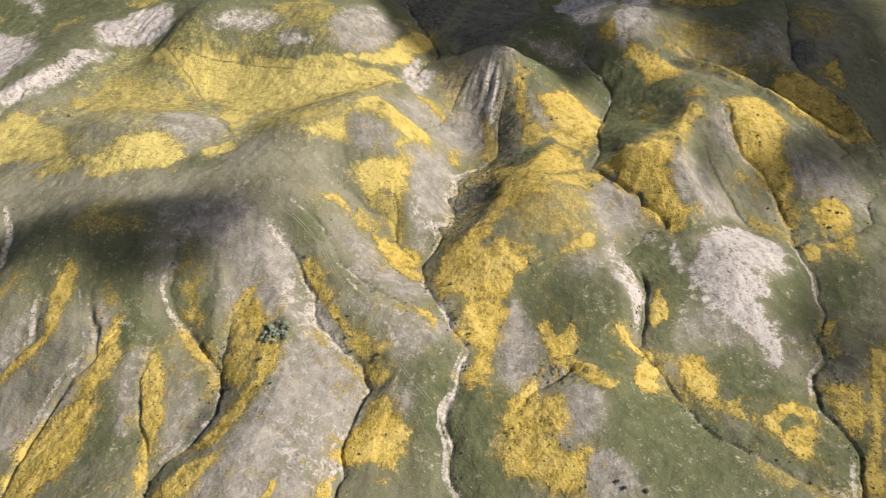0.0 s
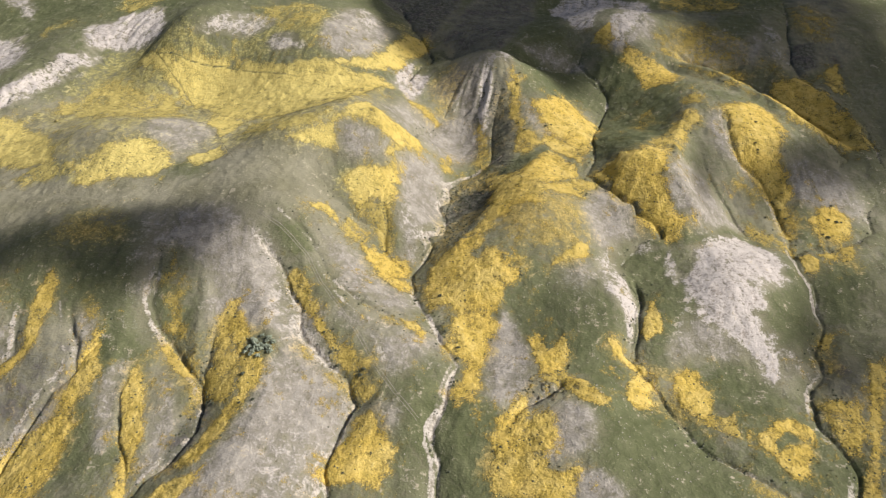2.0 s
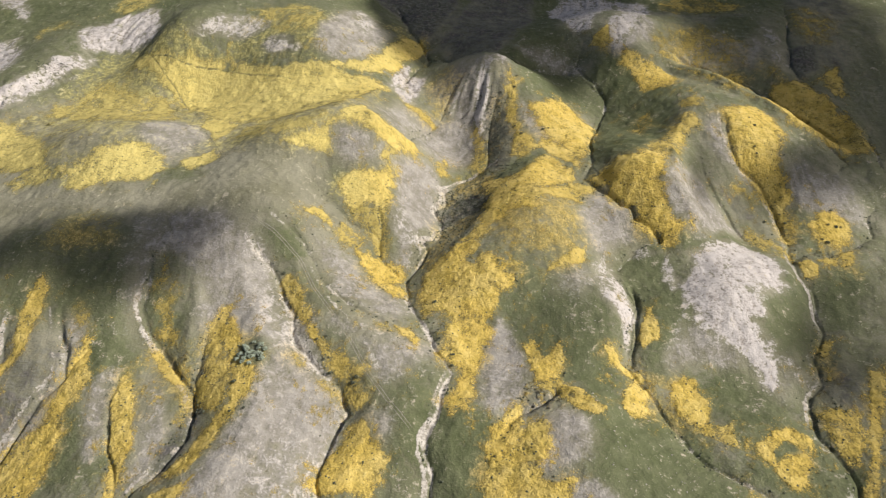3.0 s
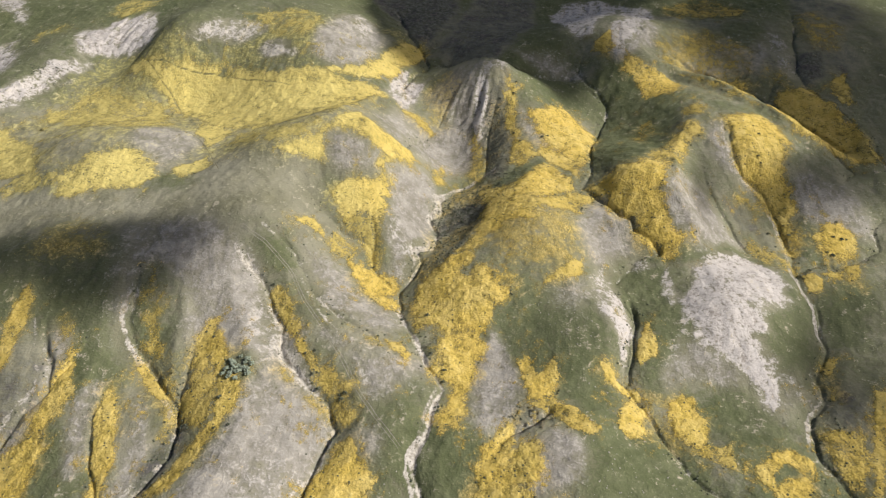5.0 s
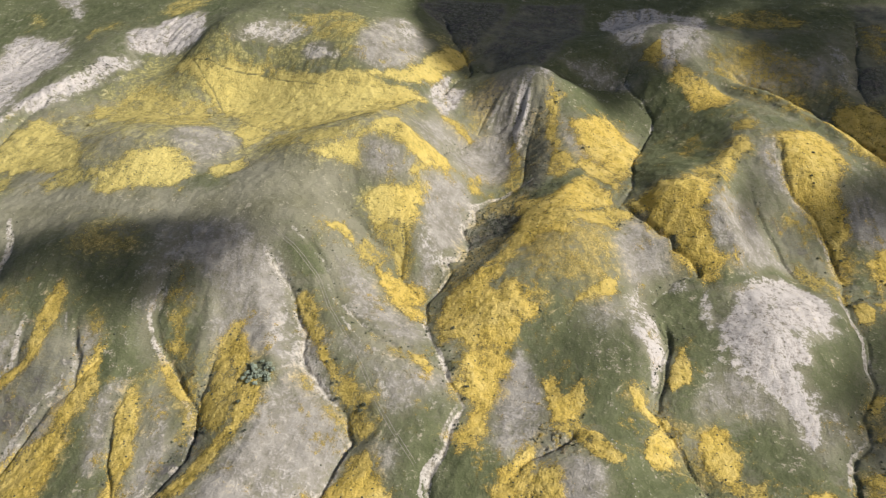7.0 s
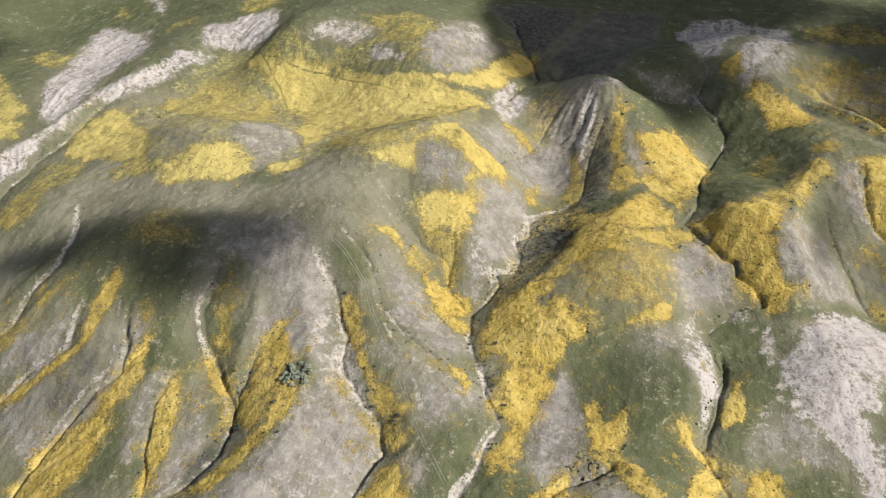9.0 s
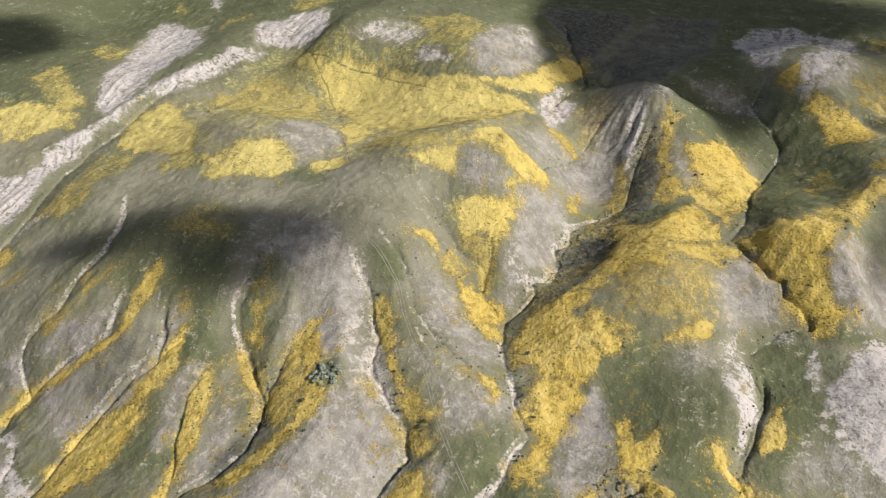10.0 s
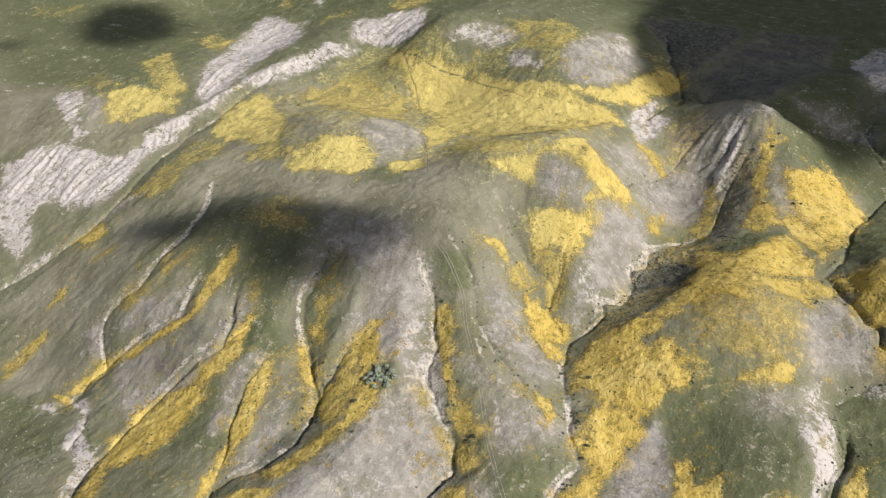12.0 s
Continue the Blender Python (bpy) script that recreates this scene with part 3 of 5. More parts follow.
paint("green", 0.33, 32, [(-622, 973), (-156, 829), (-60, 875), (-13, 760), (-53, 687), (-160, 670), (-283, 706), (-358, 736), (-385, 670), (-426, 642)])
paint("mid", 0.80, 25.6, [(-424, 637), (-325, 658), (-242, 659), (-48, 637), (4, 639), (-36, 526), (-97, 518), (-158, 514), (-217, 525), (-290, 511), (-365, 529)])
paint("thin", 0.45, 19.2, [(-412, 612), (-382, 616), (-325, 574), (-285, 535), (-316, 535), (-376, 548)])
paint("thin", 0.50, 32, [(-368, 633), (-349, 715), (-324, 759), (-226, 714), (-146, 781), (-51, 787), (-45, 714), (-129, 683), (-226, 707), (-93, 603), (-50, 656), (-66, 555), (-118, 537), (-176, 542), (-266, 536), (-382, 616)])
paint("thin", 0.50, 19.2, [(-354, 686), (-304, 694), (-242, 659), (-118, 625), (-85, 563), (-118, 540), (-168, 562), (-236, 634), (-334, 652)])
# beige band along the crest: the haze over it is painted into the ground
paint("mid", 0.90, 25.6, [(-170, 510), (-155, 522), (-139, 529), (-99, 532), (-75, 519), (-58, 485), (-63, 463), (-94, 456), (-118, 459), (-139, 463), (-151, 459), (-221, 478), (-286, 474), (-331, 471), (-365, 529), (-326, 514), (-274, 496), (-205, 494)])
paint("green", 0.70, 12.8, [(-249, 507), (-219, 519), (-198, 525), (-183, 514), (-193, 497), (-220, 497)])
paint("green", 0.61, 14.4, [(-338, 535), (-296, 526), (-285, 508), (-306, 504), (-333, 518)])
paint("grey", 0.75, 14.4, [(-246, 580), (-234, 598), (-209, 598), (-193, 577), (-203, 551), (-212, 537), (-225, 548), (-239, 557)])
paint("green", 0.41, 19.2, [(-286, 474), (-223, 471), (-205, 436), (-199, 409), (-244, 402), (-287, 395), (-320, 453)])
paint("thin", 0.50, 14.4, [(-279, 458), (-248, 468), (-225, 461), (-218, 437), (-243, 430), (-262, 431)])
paint("grey", 0.85, 14.4, [(-180, 423), (-178, 454), (-150, 455), (-132, 450), (-121, 436), (-111, 423), (-102, 412), (-96, 394), (-84, 385), (-69, 363), (-50, 331), (-47, 322), (-55, 301), (-60, 281), (-110, 269), (-110, 277), (-100, 297), (-95, 326), (-107, 348), (-122, 374), (-135, 388), (-144, 376), (-161, 404)])
paint("grey", 0.60, 14.4, [(-223, 461), (-183, 468), (-151, 459), (-167, 423), (-184, 422), (-201, 415)])
paint("grey", 0.70, 14.4, [(-206, 417), (-192, 434), (-180, 423), (-185, 404), (-187, 384), (-184, 369), (-195, 371), (-204, 394)])
paint("green", 0.57, 14.4, [(-255, 410), (-216, 413), (-201, 401), (-195, 375), (-190, 344), (-199, 336), (-216, 358), (-206, 373), (-238, 386)])
paint("green", 0.57, 9.6, [(-187, 391), (-183, 397), (-169, 380), (-165, 368), (-172, 364), (-181, 374)])
paint("green", 0.61, 11.2, [(-214, 307), (-207, 315), (-213, 336), (-219, 358), (-204, 358), (-194, 359), (-186, 341), (-194, 340), (-193, 326), (-180, 293), (-177, 275), (-212, 277), (-213, 291)])
paint("grey", 0.80, 9.6, [(-210, 328), (-198, 340), (-189, 316), (-186, 303), (-192, 293), (-203, 315)])
paint("grey", 0.75, 11.2, [(-166, 276), (-160, 289), (-168, 323), (-173, 343), (-162, 332), (-154, 324), (-144, 307), (-149, 283), (-155, 276)])
paint("grey", 0.90, 9.6, [(-261, 338), (-243, 348), (-234, 358), (-228, 372), (-222, 376), (-219, 353), (-225, 330), (-238, 315), (-251, 311)])
paint("grey", 0.80, 9.6, [(-241, 376), (-238, 386), (-225, 383), (-220, 371), (-227, 358), (-231, 355)])
paint("green", 0.49, 11.2, [(-283, 385), (-278, 400), (-270, 409), (-267, 385), (-264, 365), (-270, 357)])
paint("pale", 0.32, 7.5, [(-132, 450), (-124, 439), (-117, 430), (-102, 416), (-97, 401), (-88, 382), (-88, 377), (-95, 383), (-103, 374), (-109, 382), (-107, 405), (-108, 418), (-121, 436)])
paint("pale", 0.35, 12, [(-103, 374), (-95, 383), (-84, 366), (-67, 348), (-79, 343), (-95, 353)])
paint("grey", 0.80, 14.4, [(-85, 451), (-68, 444), (-51, 437), (-34, 423), (-18, 418), (-6, 399), (-21, 383), (-42, 396), (-62, 407)])
paint("grey", 0.80, 14.4, [(-69, 382), (-43, 381), (-19, 364), (4, 363), (-17, 341), (-29, 332), (-46, 354), (-59, 370)])
paint("pale", 0.30, 9, [(-59, 388), (-39, 381), (-12, 362), (-22, 359), (-41, 370)])
paint("green", 0.61, 12.8, [(-17, 345), (-7, 358), (5, 362), (12, 348), (7, 331), (2, 312), (-8, 313), (-17, 326)])
paint("green", 0.70, 9.6, [(-109, 456), (-97, 456), (-89, 431), (-97, 423), (-109, 433), (-124, 447)])
paint("grey", 0.60, 9.6, [(-34, 312), (-21, 313), (-16, 303), (-18, 294), (-28, 297)])
paint("green", 0.49, 12.8, [(-26, 282), (-16, 297), (-3, 298), (3, 284)])
paint("green", 0.57, 12.8, [(-90, 528), (-82, 534), (-62, 524), (-69, 510), (-62, 485), (-76, 496)])
paint("grey", 0.95, 9, [(-28, 541), (-12, 564), (2, 572), (8, 554), (4, 535), (10, 520), (6, 501), (-6, 478), (-11, 460), (-15, 450), (-24, 453), (-31, 471), (-30, 486), (-28, 515)])
paint("pale", 0.50, 7.5, [(-29, 486), (-28, 509), (-21, 500), (-15, 479), (-7, 475), (-16, 469), (-25, 475)])
paint("pale", 0.60, 6, [(-12, 472), (-6, 480), (10, 511), (8, 499), (-4, 476), (-9, 456), (-12, 451)])
paint("green", 0.57, 9.6, [(22, 566), (46, 590), (58, 587), (57, 561), (36, 564)])
paint("scrub", 0.30, 7.5, [(10, 514), (6, 534), (22, 562), (41, 569), (57, 558), (56, 521), (49, 494), (36, 478), (24, 472), (12, 455), (0, 447), (-8, 451), (-3, 466), (0, 479)])
paint("thin", 0.55, 16, [(32, 465), (53, 488), (78, 495), (113, 504), (131, 485), (113, 454), (91, 442), (72, 444), (52, 451)])
paint("green", 0.70, 14.4, [(54, 412), (71, 424), (90, 426), (115, 437), (119, 409), (122, 376), (120, 354), (104, 338), (88, 349), (73, 368), (55, 384), (48, 398)])
paint("grey", 0.50, 12.8, [(90, 426), (115, 435), (123, 423), (107, 406), (93, 407)])
paint("grey", 0.85, 12.8, [(112, 492), (138, 522), (153, 503), (158, 483), (173, 468), (144, 465), (134, 451), (126, 458), (119, 473)])
paint("grey", 0.95, 9, [(41, 375), (48, 394), (55, 384), (64, 364), (66, 346), (60, 329), (50, 318), (41, 313), (36, 324), (37, 351)])
paint("pale", 0.25, 9, [(41, 352), (65, 351), (60, 333), (44, 329)])
paint("green", 0.78, 12.8, [(9, 309), (18, 315), (37, 309), (38, 283), (9, 284), (5, 296)])
paint("green", 0.78, 12.8, [(9, 302), (33, 310), (35, 274), (36, 248), (5, 250), (7, 278)])
paint("scrub", 0.60, 7.5, [(52, 309), (60, 322), (69, 331), (79, 331), (76, 319), (66, 311), (56, 301)])
paint("grey", 0.90, 9.6, [(73, 304), (81, 311), (93, 308), (103, 298), (96, 280), (71, 280)])
paint("grey", 0.85, 9.6, [(71, 306), (90, 310), (92, 296), (70, 280)])
paint("grey", 0.90, 9.6, [(82, 268), (94, 269), (107, 254), (116, 241), (81, 242)])
paint("green", 0.82, 16, [(89, 278), (126, 304), (158, 303), (176, 276), (187, 243), (119, 241), (108, 258)])
paint("green", 0.78, 12.8, [(103, 355), (122, 347), (121, 320), (150, 325), (158, 306), (161, 294), (108, 282), (108, 310), (102, 324)])
paint("pale", 0.80, 5.2, [(120, 438), (132, 452), (138, 440), (144, 426), (142, 402), (136, 381), (133, 364), (130, 372), (131, 386), (128, 396), (120, 402), (119, 419)])
paint("pale", 1.00, 3.8, [(136, 435), (143, 425), (141, 401), (136, 382), (132, 365), (131, 376), (134, 392), (134, 411)])
paint("green", 0.74, 11.2, [(152, 460), (175, 455), (182, 421), (176, 391), (162, 367), (154, 351), (142, 359), (149, 382), (148, 412), (149, 432)])
paint("green", 0.57, 11.2, [(169, 467), (193, 473), (217, 483), (244, 495), (261, 470), (272, 446), (275, 425), (265, 429), (251, 446), (237, 473), (207, 462), (179, 457)])
paint("pale", 0.80, 6, [(192, 447), (210, 457), (238, 477), (252, 464), (258, 438), (268, 430), (250, 419), (235, 410), (225, 402), (214, 420), (210, 442)])
paint("pale", 1.40, 4.5, [(186, 423), (195, 442), (208, 447), (210, 426), (215, 410), (226, 403), (230, 396), (216, 397), (223, 385), (213, 380), (224, 368), (226, 357), (220, 354), (212, 363), (211, 373), (199, 383), (193, 390), (183, 398)])
paint("pale", 0.60, 4.5, [(176, 461), (184, 460), (180, 446), (184, 425), (175, 421), (173, 436)])
paint("pale", 0.45, 4.5, [(136, 454), (146, 462), (163, 466), (178, 461), (171, 458), (152, 460), (139, 452)])
paint("pale", 0.60, 3.8, [(162, 367), (168, 383), (176, 400), (182, 421), (180, 400), (171, 383), (165, 368)])
paint("pale", 0.60, 4.5, [(227, 368), (242, 371), (246, 360), (252, 348), (244, 345), (235, 358)])
paint("pale", 0.50, 4.5, [(208, 362), (220, 350), (219, 340), (213, 347)])
paint("grey", 0.70, 9.6, [(180, 389), (201, 378), (212, 362), (201, 359), (181, 362), (162, 363), (173, 379)])
paint("grey", 0.60, 9.6, [(224, 357), (239, 362), (237, 343), (222, 332), (218, 344)])
paint("green", 0.70, 11.2, [(234, 409), (265, 429), (276, 421), (272, 399), (261, 379), (242, 371), (228, 380), (228, 392)])
paint("green", 0.74, 11.2, [(171, 348), (198, 350), (216, 334), (228, 326), (209, 312), (187, 312), (179, 325)])
paint("green", 0.74, 11.2, [(192, 343), (219, 327), (235, 321), (240, 286), (243, 278), (228, 247), (221, 247), (212, 263), (197, 264), (179, 275), (184, 300), (181, 320)])
paint("green", 0.74, 11.2, [(291, 442), (320, 449), (297, 394), (281, 395), (282, 410), (283, 429)])
paint("scrub", 0.50, 9, [(255, 350), (274, 360), (281, 344), (267, 321), (255, 327)])
paint("grey", 0.85, 12.8, [(200, 534), (224, 534), (242, 505), (246, 500), (217, 486), (199, 487), (188, 499), (193, 516)])
paint("scrub", 0.55, 10.5, [(238, 543), (258, 534), (278, 522), (280, 497), (266, 508), (254, 514), (248, 526)])
paint("grey", 0.75, 11.2, [(246, 626), (262, 618), (260, 572), (276, 543), (256, 551), (241, 574)])
paint("grey", 0.80, 12.8, [(304, 563), (323, 567), (356, 542), (342, 504), (308, 511), (300, 528)])
paint("green", 0.41, 11.2, [(300, 528), (312, 510), (302, 483), (287, 472), (292, 497)])
paint("green", 0.78, 12.8, [(136, 576), (153, 609), (172, 667), (174, 696), (165, 724), (192, 734), (201, 714), (207, 677), (230, 650), (224, 620), (192, 566), (165, 542)])
paint("green", 0.49, 12.8, [(207, 677), (239, 688), (262, 658), (303, 641), (323, 627), (273, 627), (254, 646)])
paint("grey", 0.85, 11.2, [(-12, 688), (18, 700), (55, 689), (77, 689), (73, 667), (59, 643), (41, 614), (26, 584), (2, 581), (-12, 597), (4, 644), (25, 656)])
paint("thin", 0.55, 12.8, [(-12, 688), (15, 699), (29, 681), (20, 655), (4, 650)])
paint("thin", 0.50, 12.8, [(51, 666), (74, 667), (70, 590), (53, 587), (46, 633)])
paint("pale", 1.00, 4.5, [(45, 683), (55, 687), (57, 672), (52, 654), (47, 636), (38, 647), (40, 666)])
paint("pale", 0.70, 4.5, [(23, 672), (39, 691), (41, 686), (29, 673), (18, 660)])
paint("pale", 0.70, 4.5, [(57, 684), (77, 727), (72, 679), (62, 675)])
paint("green", 0.66, 12.8, [(88, 722), (126, 727), (153, 713), (155, 672), (132, 671), (109, 665), (85, 662)])
paint("grey", 0.70, 9, [(81, 658), (93, 642), (101, 613), (112, 598), (100, 600), (85, 628)])
paint("green", 0.57, 11.2, [(56, 579), (74, 579), (100, 573), (96, 559), (72, 542), (57, 543)])
paint("grey", 0.65, 9.6, [(-56, 619), (-29, 663), (-12, 655), (6, 647), (-11, 628), (-23, 589), (-35, 589)])
paint("pale", 1.00, 4.5, [(-44, 679), (-34, 719), (-22, 732), (-24, 715), (-9, 707), (-14, 688), (-26, 657), (-32, 669)])
paint("grey", 0.80, 11.2, [(-82, 558), (-72, 564), (-58, 563), (-42, 551), (-42, 539), (-64, 535), (-76, 542)])
paint("pale", 0.62, 6, [(-254, 727), (-243, 732), (-231, 740), (-217, 753), (-195, 760), (-168, 751), (-170, 740), (-184, 733), (-206, 728), (-223, 727), (-235, 719), (-245, 724)])
paint("pale", 0.70, 6, [(-173, 717), (-165, 727), (-152, 721), (-139, 711), (-128, 702), (-136, 695), (-148, 701), (-160, 700)])
paint("grey", 0.85, 12.8, [(-110, 728), (-98, 783), (-85, 817), (-63, 793), (-50, 758), (-55, 722), (-76, 697), (-95, 697), (-111, 705)])
paint("pale", 0.50, 9, [(-93, 787), (-82, 814), (-61, 778), (-69, 742), (-83, 752)])
paint("pale", 0.95, 4.5, [(-395, 793), (-389, 814), (-366, 781), (-367, 825), (-354, 830), (-341, 830), (-328, 830), (-314, 835), (-306, 796), (-306, 769), (-318, 774), (-325, 761), (-341, 783), (-353, 788), (-356, 772), (-363, 758), (-376, 763)])
paint("pale", 0.85, 6, [(-423, 635), (-429, 649), (-412, 657), (-397, 673), (-386, 686), (-370, 699), (-358, 713), (-380, 722), (-399, 724), (-397, 735), (-378, 739), (-366, 750), (-354, 750), (-357, 733), (-360, 714), (-369, 696), (-383, 677), (-395, 655), (-410, 640)])
paint("pale", 0.75, 6, [(-502, 766), (-485, 771), (-489, 815), (-479, 820), (-458, 765), (-466, 751), (-442, 705), (-439, 678), (-443, 675)])
paint("pale", 0.80, 7.5, [(-593, 975), (-539, 954), (-498, 892), (-487, 861), (-502, 873), (-537, 907)])
paint("scrub", 0.85, 12, [(-63, 876), (-35, 898), (40, 910), (15, 823), (-2, 765), (-14, 780), (-40, 813)])
paint("green", 0.82, 16, [(40, 910), (137, 926), (125, 796), (133, 752), (158, 709), (148, 712), (91, 729), (45, 700)])
# no scrub of its own: the canyon's deep shade painted as dark cover
paint("scrub", 0.70, 12, [(-2, 765), (15, 807), (40, 910), (131, 927), (113, 834), (80, 751), (45, 705), (11, 753)])
paint("grey", 0.55, 11.2, [(86, 743), (121, 745), (152, 725), (115, 726)])
paint("pale", 0.80, 6, [(136, 873), (168, 892), (196, 908), (217, 888), (172, 788), (153, 771), (144, 794)])
paint("pale", 1.00, 4.5, [(185, 734), (190, 764), (202, 784), (195, 749)])
paint("pale", 0.90, 4.5, [(214, 766), (236, 873), (251, 874), (226, 777)])
paint("grey", 0.85, 9, [(191, 781), (218, 820), (235, 800), (230, 758), (205, 740), (192, 732)])
paint("thin", 0.60, 16, [(232, 767), (295, 806), (337, 758), (322, 725), (264, 704), (242, 725)])
paint("scrub", 0.50, 15, [(251, 848), (367, 828), (365, 749), (372, 713), (324, 719), (334, 758), (295, 806)])
paint("pale", 0.45, 4.5, [(358, 786), (367, 784), (372, 760), (373, 726), (364, 723), (356, 756)])
paint("scrub", 0.90, 7.5, [(373, 741), (398, 749), (395, 717), (374, 705)])
paint("scrub", 0.50, 15, [(413, 892), (494, 892), (423, 710), (390, 724), (381, 762)])
paint("green", 0.66, 28.8, [(-992, 762), (-510, 883), (-548, 832), (-551, 694), (-493, 583), (-576, 572), (-720, 555)])
paint("mid", 0.70, 22.4, [(-720, 555), (-612, 581), (-533, 545), (-454, 538), (-520, 494), (-611, 468)])
paint("pale", 0.90, 6, [(-485, 615), (-499, 664), (-526, 735), (-549, 821), (-495, 787), (-478, 788), (-457, 712), (-455, 659), (-461, 627), (-456, 591)])
paint("pale", 0.95, 6, [(-463, 555), (-448, 594), (-432, 649), (-398, 684), (-391, 730), (-373, 754), (-362, 735), (-379, 688), (-409, 658), (-435, 623), (-444, 588), (-456, 540), (-456, 502), (-438, 463), (-443, 446), (-467, 442), (-495, 461), (-490, 479), (-474, 506), (-469, 532)])
paint("pale", 1.00, 6, [(-628, 555), (-612, 565), (-570, 543), (-565, 522), (-532, 510), (-537, 496), (-555, 506), (-591, 527)])
paint("pale", 0.85, 7.5, [(-552, 419), (-563, 442), (-570, 469), (-551, 487), (-513, 487), (-485, 481), (-467, 442), (-548, 416)])
paint("grey", 0.80, 9, [(-589, 560), (-573, 565), (-543, 541), (-543, 524)])
paint("pale", 0.70, 7.5, [(-554, 421), (-497, 439), (-501, 414), (-477, 385), (-474, 368), (-504, 389), (-524, 394)])
paint("pale", 0.55, 6, [(-472, 348), (-469, 371), (-452, 393), (-439, 414), (-435, 431), (-422, 454), (-407, 452), (-421, 425), (-442, 403), (-457, 371)])
paint("pale", 0.50, 6, [(-444, 338), (-439, 356), (-419, 369), (-408, 367), (-425, 350)])
# lighter than the grass here, to imitate thin mist
paint("mid", 0.60, 12.8, [(-407, 418), (-403, 442), (-341, 419), (-342, 394), (-378, 397)])
paint("mid", 0.80, 16, [(-445, 327), (-433, 396), (-356, 389), (-337, 350), (-357, 325), (-389, 330), (-403, 293)])
paint("grey", 0.85, 11.2, [(-354, 326), (-346, 353), (-331, 347), (-313, 318), (-331, 309)])
paint("grey", 0.90, 9.6, [(-309, 318), (-290, 336), (-276, 352), (-257, 353), (-251, 338), (-230, 349), (-232, 324), (-242, 305), (-256, 281), (-277, 288)])
paint("grey", 0.85, 9.6, [(-319, 339), (-306, 356), (-276, 369), (-281, 347), (-304, 333)])
# mist over the low west slope, again as a lighter ground colour
paint("mid", 0.80, 14.4, [(-403, 293), (-381, 323), (-330, 305), (-325, 294), (-350, 281), (-378, 274)])
paint("green", 0.49, 9.6, [(-373, 270), (-345, 277), (-310, 263), (-283, 252), (-298, 242), (-334, 242)])
paint("mid", 0.60, 11.2, [(-315, 229), (-290, 236), (-256, 228), (-290, 213)])
paint("pale", 1.00, 3.8, [(-340, 275), (-331, 282), (-308, 270), (-316, 271), (-329, 274)])
paint("pale", 1.10, 3.8, [(-317, 286), (-300, 288), (-290, 278), (-282, 266), (-268, 257), (-258, 254), (-256, 240), (-253, 230), (-256, 231), (-261, 246), (-287, 255), (-294, 267), (-298, 279)])
paint("grey", 0.90, 11.2, [(-100, 327), (-51, 323), (-60, 284), (-61, 261), (-71, 243), (-131, 240), (-121, 266), (-103, 303)])
paint("pale", 0.30, 10.5, [(-93, 282), (-70, 303), (-61, 279), (-70, 254), (-88, 255)])
paint("pale", 1.15, 6, [(194, 458), (208, 465), (242, 476), (266, 463), (267, 443), (245, 428), (225, 425), (231, 406), (232, 398), (223, 393), (230, 374), (228, 349), (218, 342), (213, 362), (196, 381), (184, 392), (185, 416), (198, 436)])
paint("pale", 0.90, 7.5, [(139, 867), (159, 897), (200, 900), (210, 870), (169, 771), (153, 766)])
paint("pale", 0.90, 7.5, [(222, 891), (253, 886), (249, 843), (223, 779), (216, 789), (206, 751), (197, 732), (187, 743), (197, 777)])
paint("green", 0.82, 14.4, [(169, 704), (185, 719), (205, 710), (226, 680), (229, 636), (208, 592), (172, 558), (143, 557), (141, 586), (172, 673)])
paint("scrub", 0.45, 12, [(-282, 372), (-257, 368), (-238, 369), (-232, 358), (-232, 336), (-242, 324), (-258, 318)])
paint("scrub", 0.75, 7.5, [(-144, 344), (-136, 357), (-130, 341), (-130, 320), (-135, 296), (-141, 274), (-151, 277), (-146, 304)])
paint("scrub", 0.50, 9, [(54, 678), (70, 677), (77, 641), (76, 591), (64, 561), (50, 562), (54, 626), (56, 659)])
# both outlines lighten the west ground in place of a hazy veil
paint("mid", 0.55, 22.4, [(-688, 529), (-644, 553), (-561, 504), (-577, 468), (-563, 428)])
paint("mid", 0.60, 22.4, [(-362, 463), (-343, 507), (-272, 494), (-207, 495), (-190, 484), (-255, 470), (-301, 457), (-334, 439)])
paint("pale", 1.00, 10.5, [(-470, 603), (-499, 664), (-543, 767), (-562, 838), (-492, 817), (-448, 767), (-434, 682), (-446, 638), (-445, 594)])
paint("pale", 1.05, 10.5, [(-590, 451), (-564, 470), (-524, 484), (-483, 493), (-467, 555), (-459, 571), (-457, 543), (-448, 487), (-446, 450), (-472, 432), (-511, 422), (-482, 382), (-503, 376)])
paint("pale", 1.00, 9, [(-377, 755), (-392, 805), (-360, 818), (-325, 837), (-277, 737), (-322, 763), (-360, 764)])
paint("pale", 0.90, 9, [(-624, 555), (-602, 563), (-570, 542), (-540, 503), (-564, 513)])
paint("thin", 0.50, 9, [(10, 514), (6, 534), (22, 562), (41, 569), (57, 558), (56, 521), (49, 494), (36, 478), (24, 472), (12, 455), (0, 447), (-8, 451), (-3, 466), (0, 479)])
paint("scrub", 0.90, 6, [(9, 510), (15, 524), (27, 537), (46, 539), (53, 520), (43, 498), (26, 510), (13, 502)])
# brush on the hilltop, spread wider to hold passing cloud shade in its colour
paint("scrub", 0.50, 9, [(36, 691), (56, 691), (72, 687), (80, 669), (66, 660), (54, 673)])
paint("pale", 0.90, 4.5, [(185, 771), (189, 784), (198, 787), (200, 772), (193, 746), (188, 732), (184, 739)])
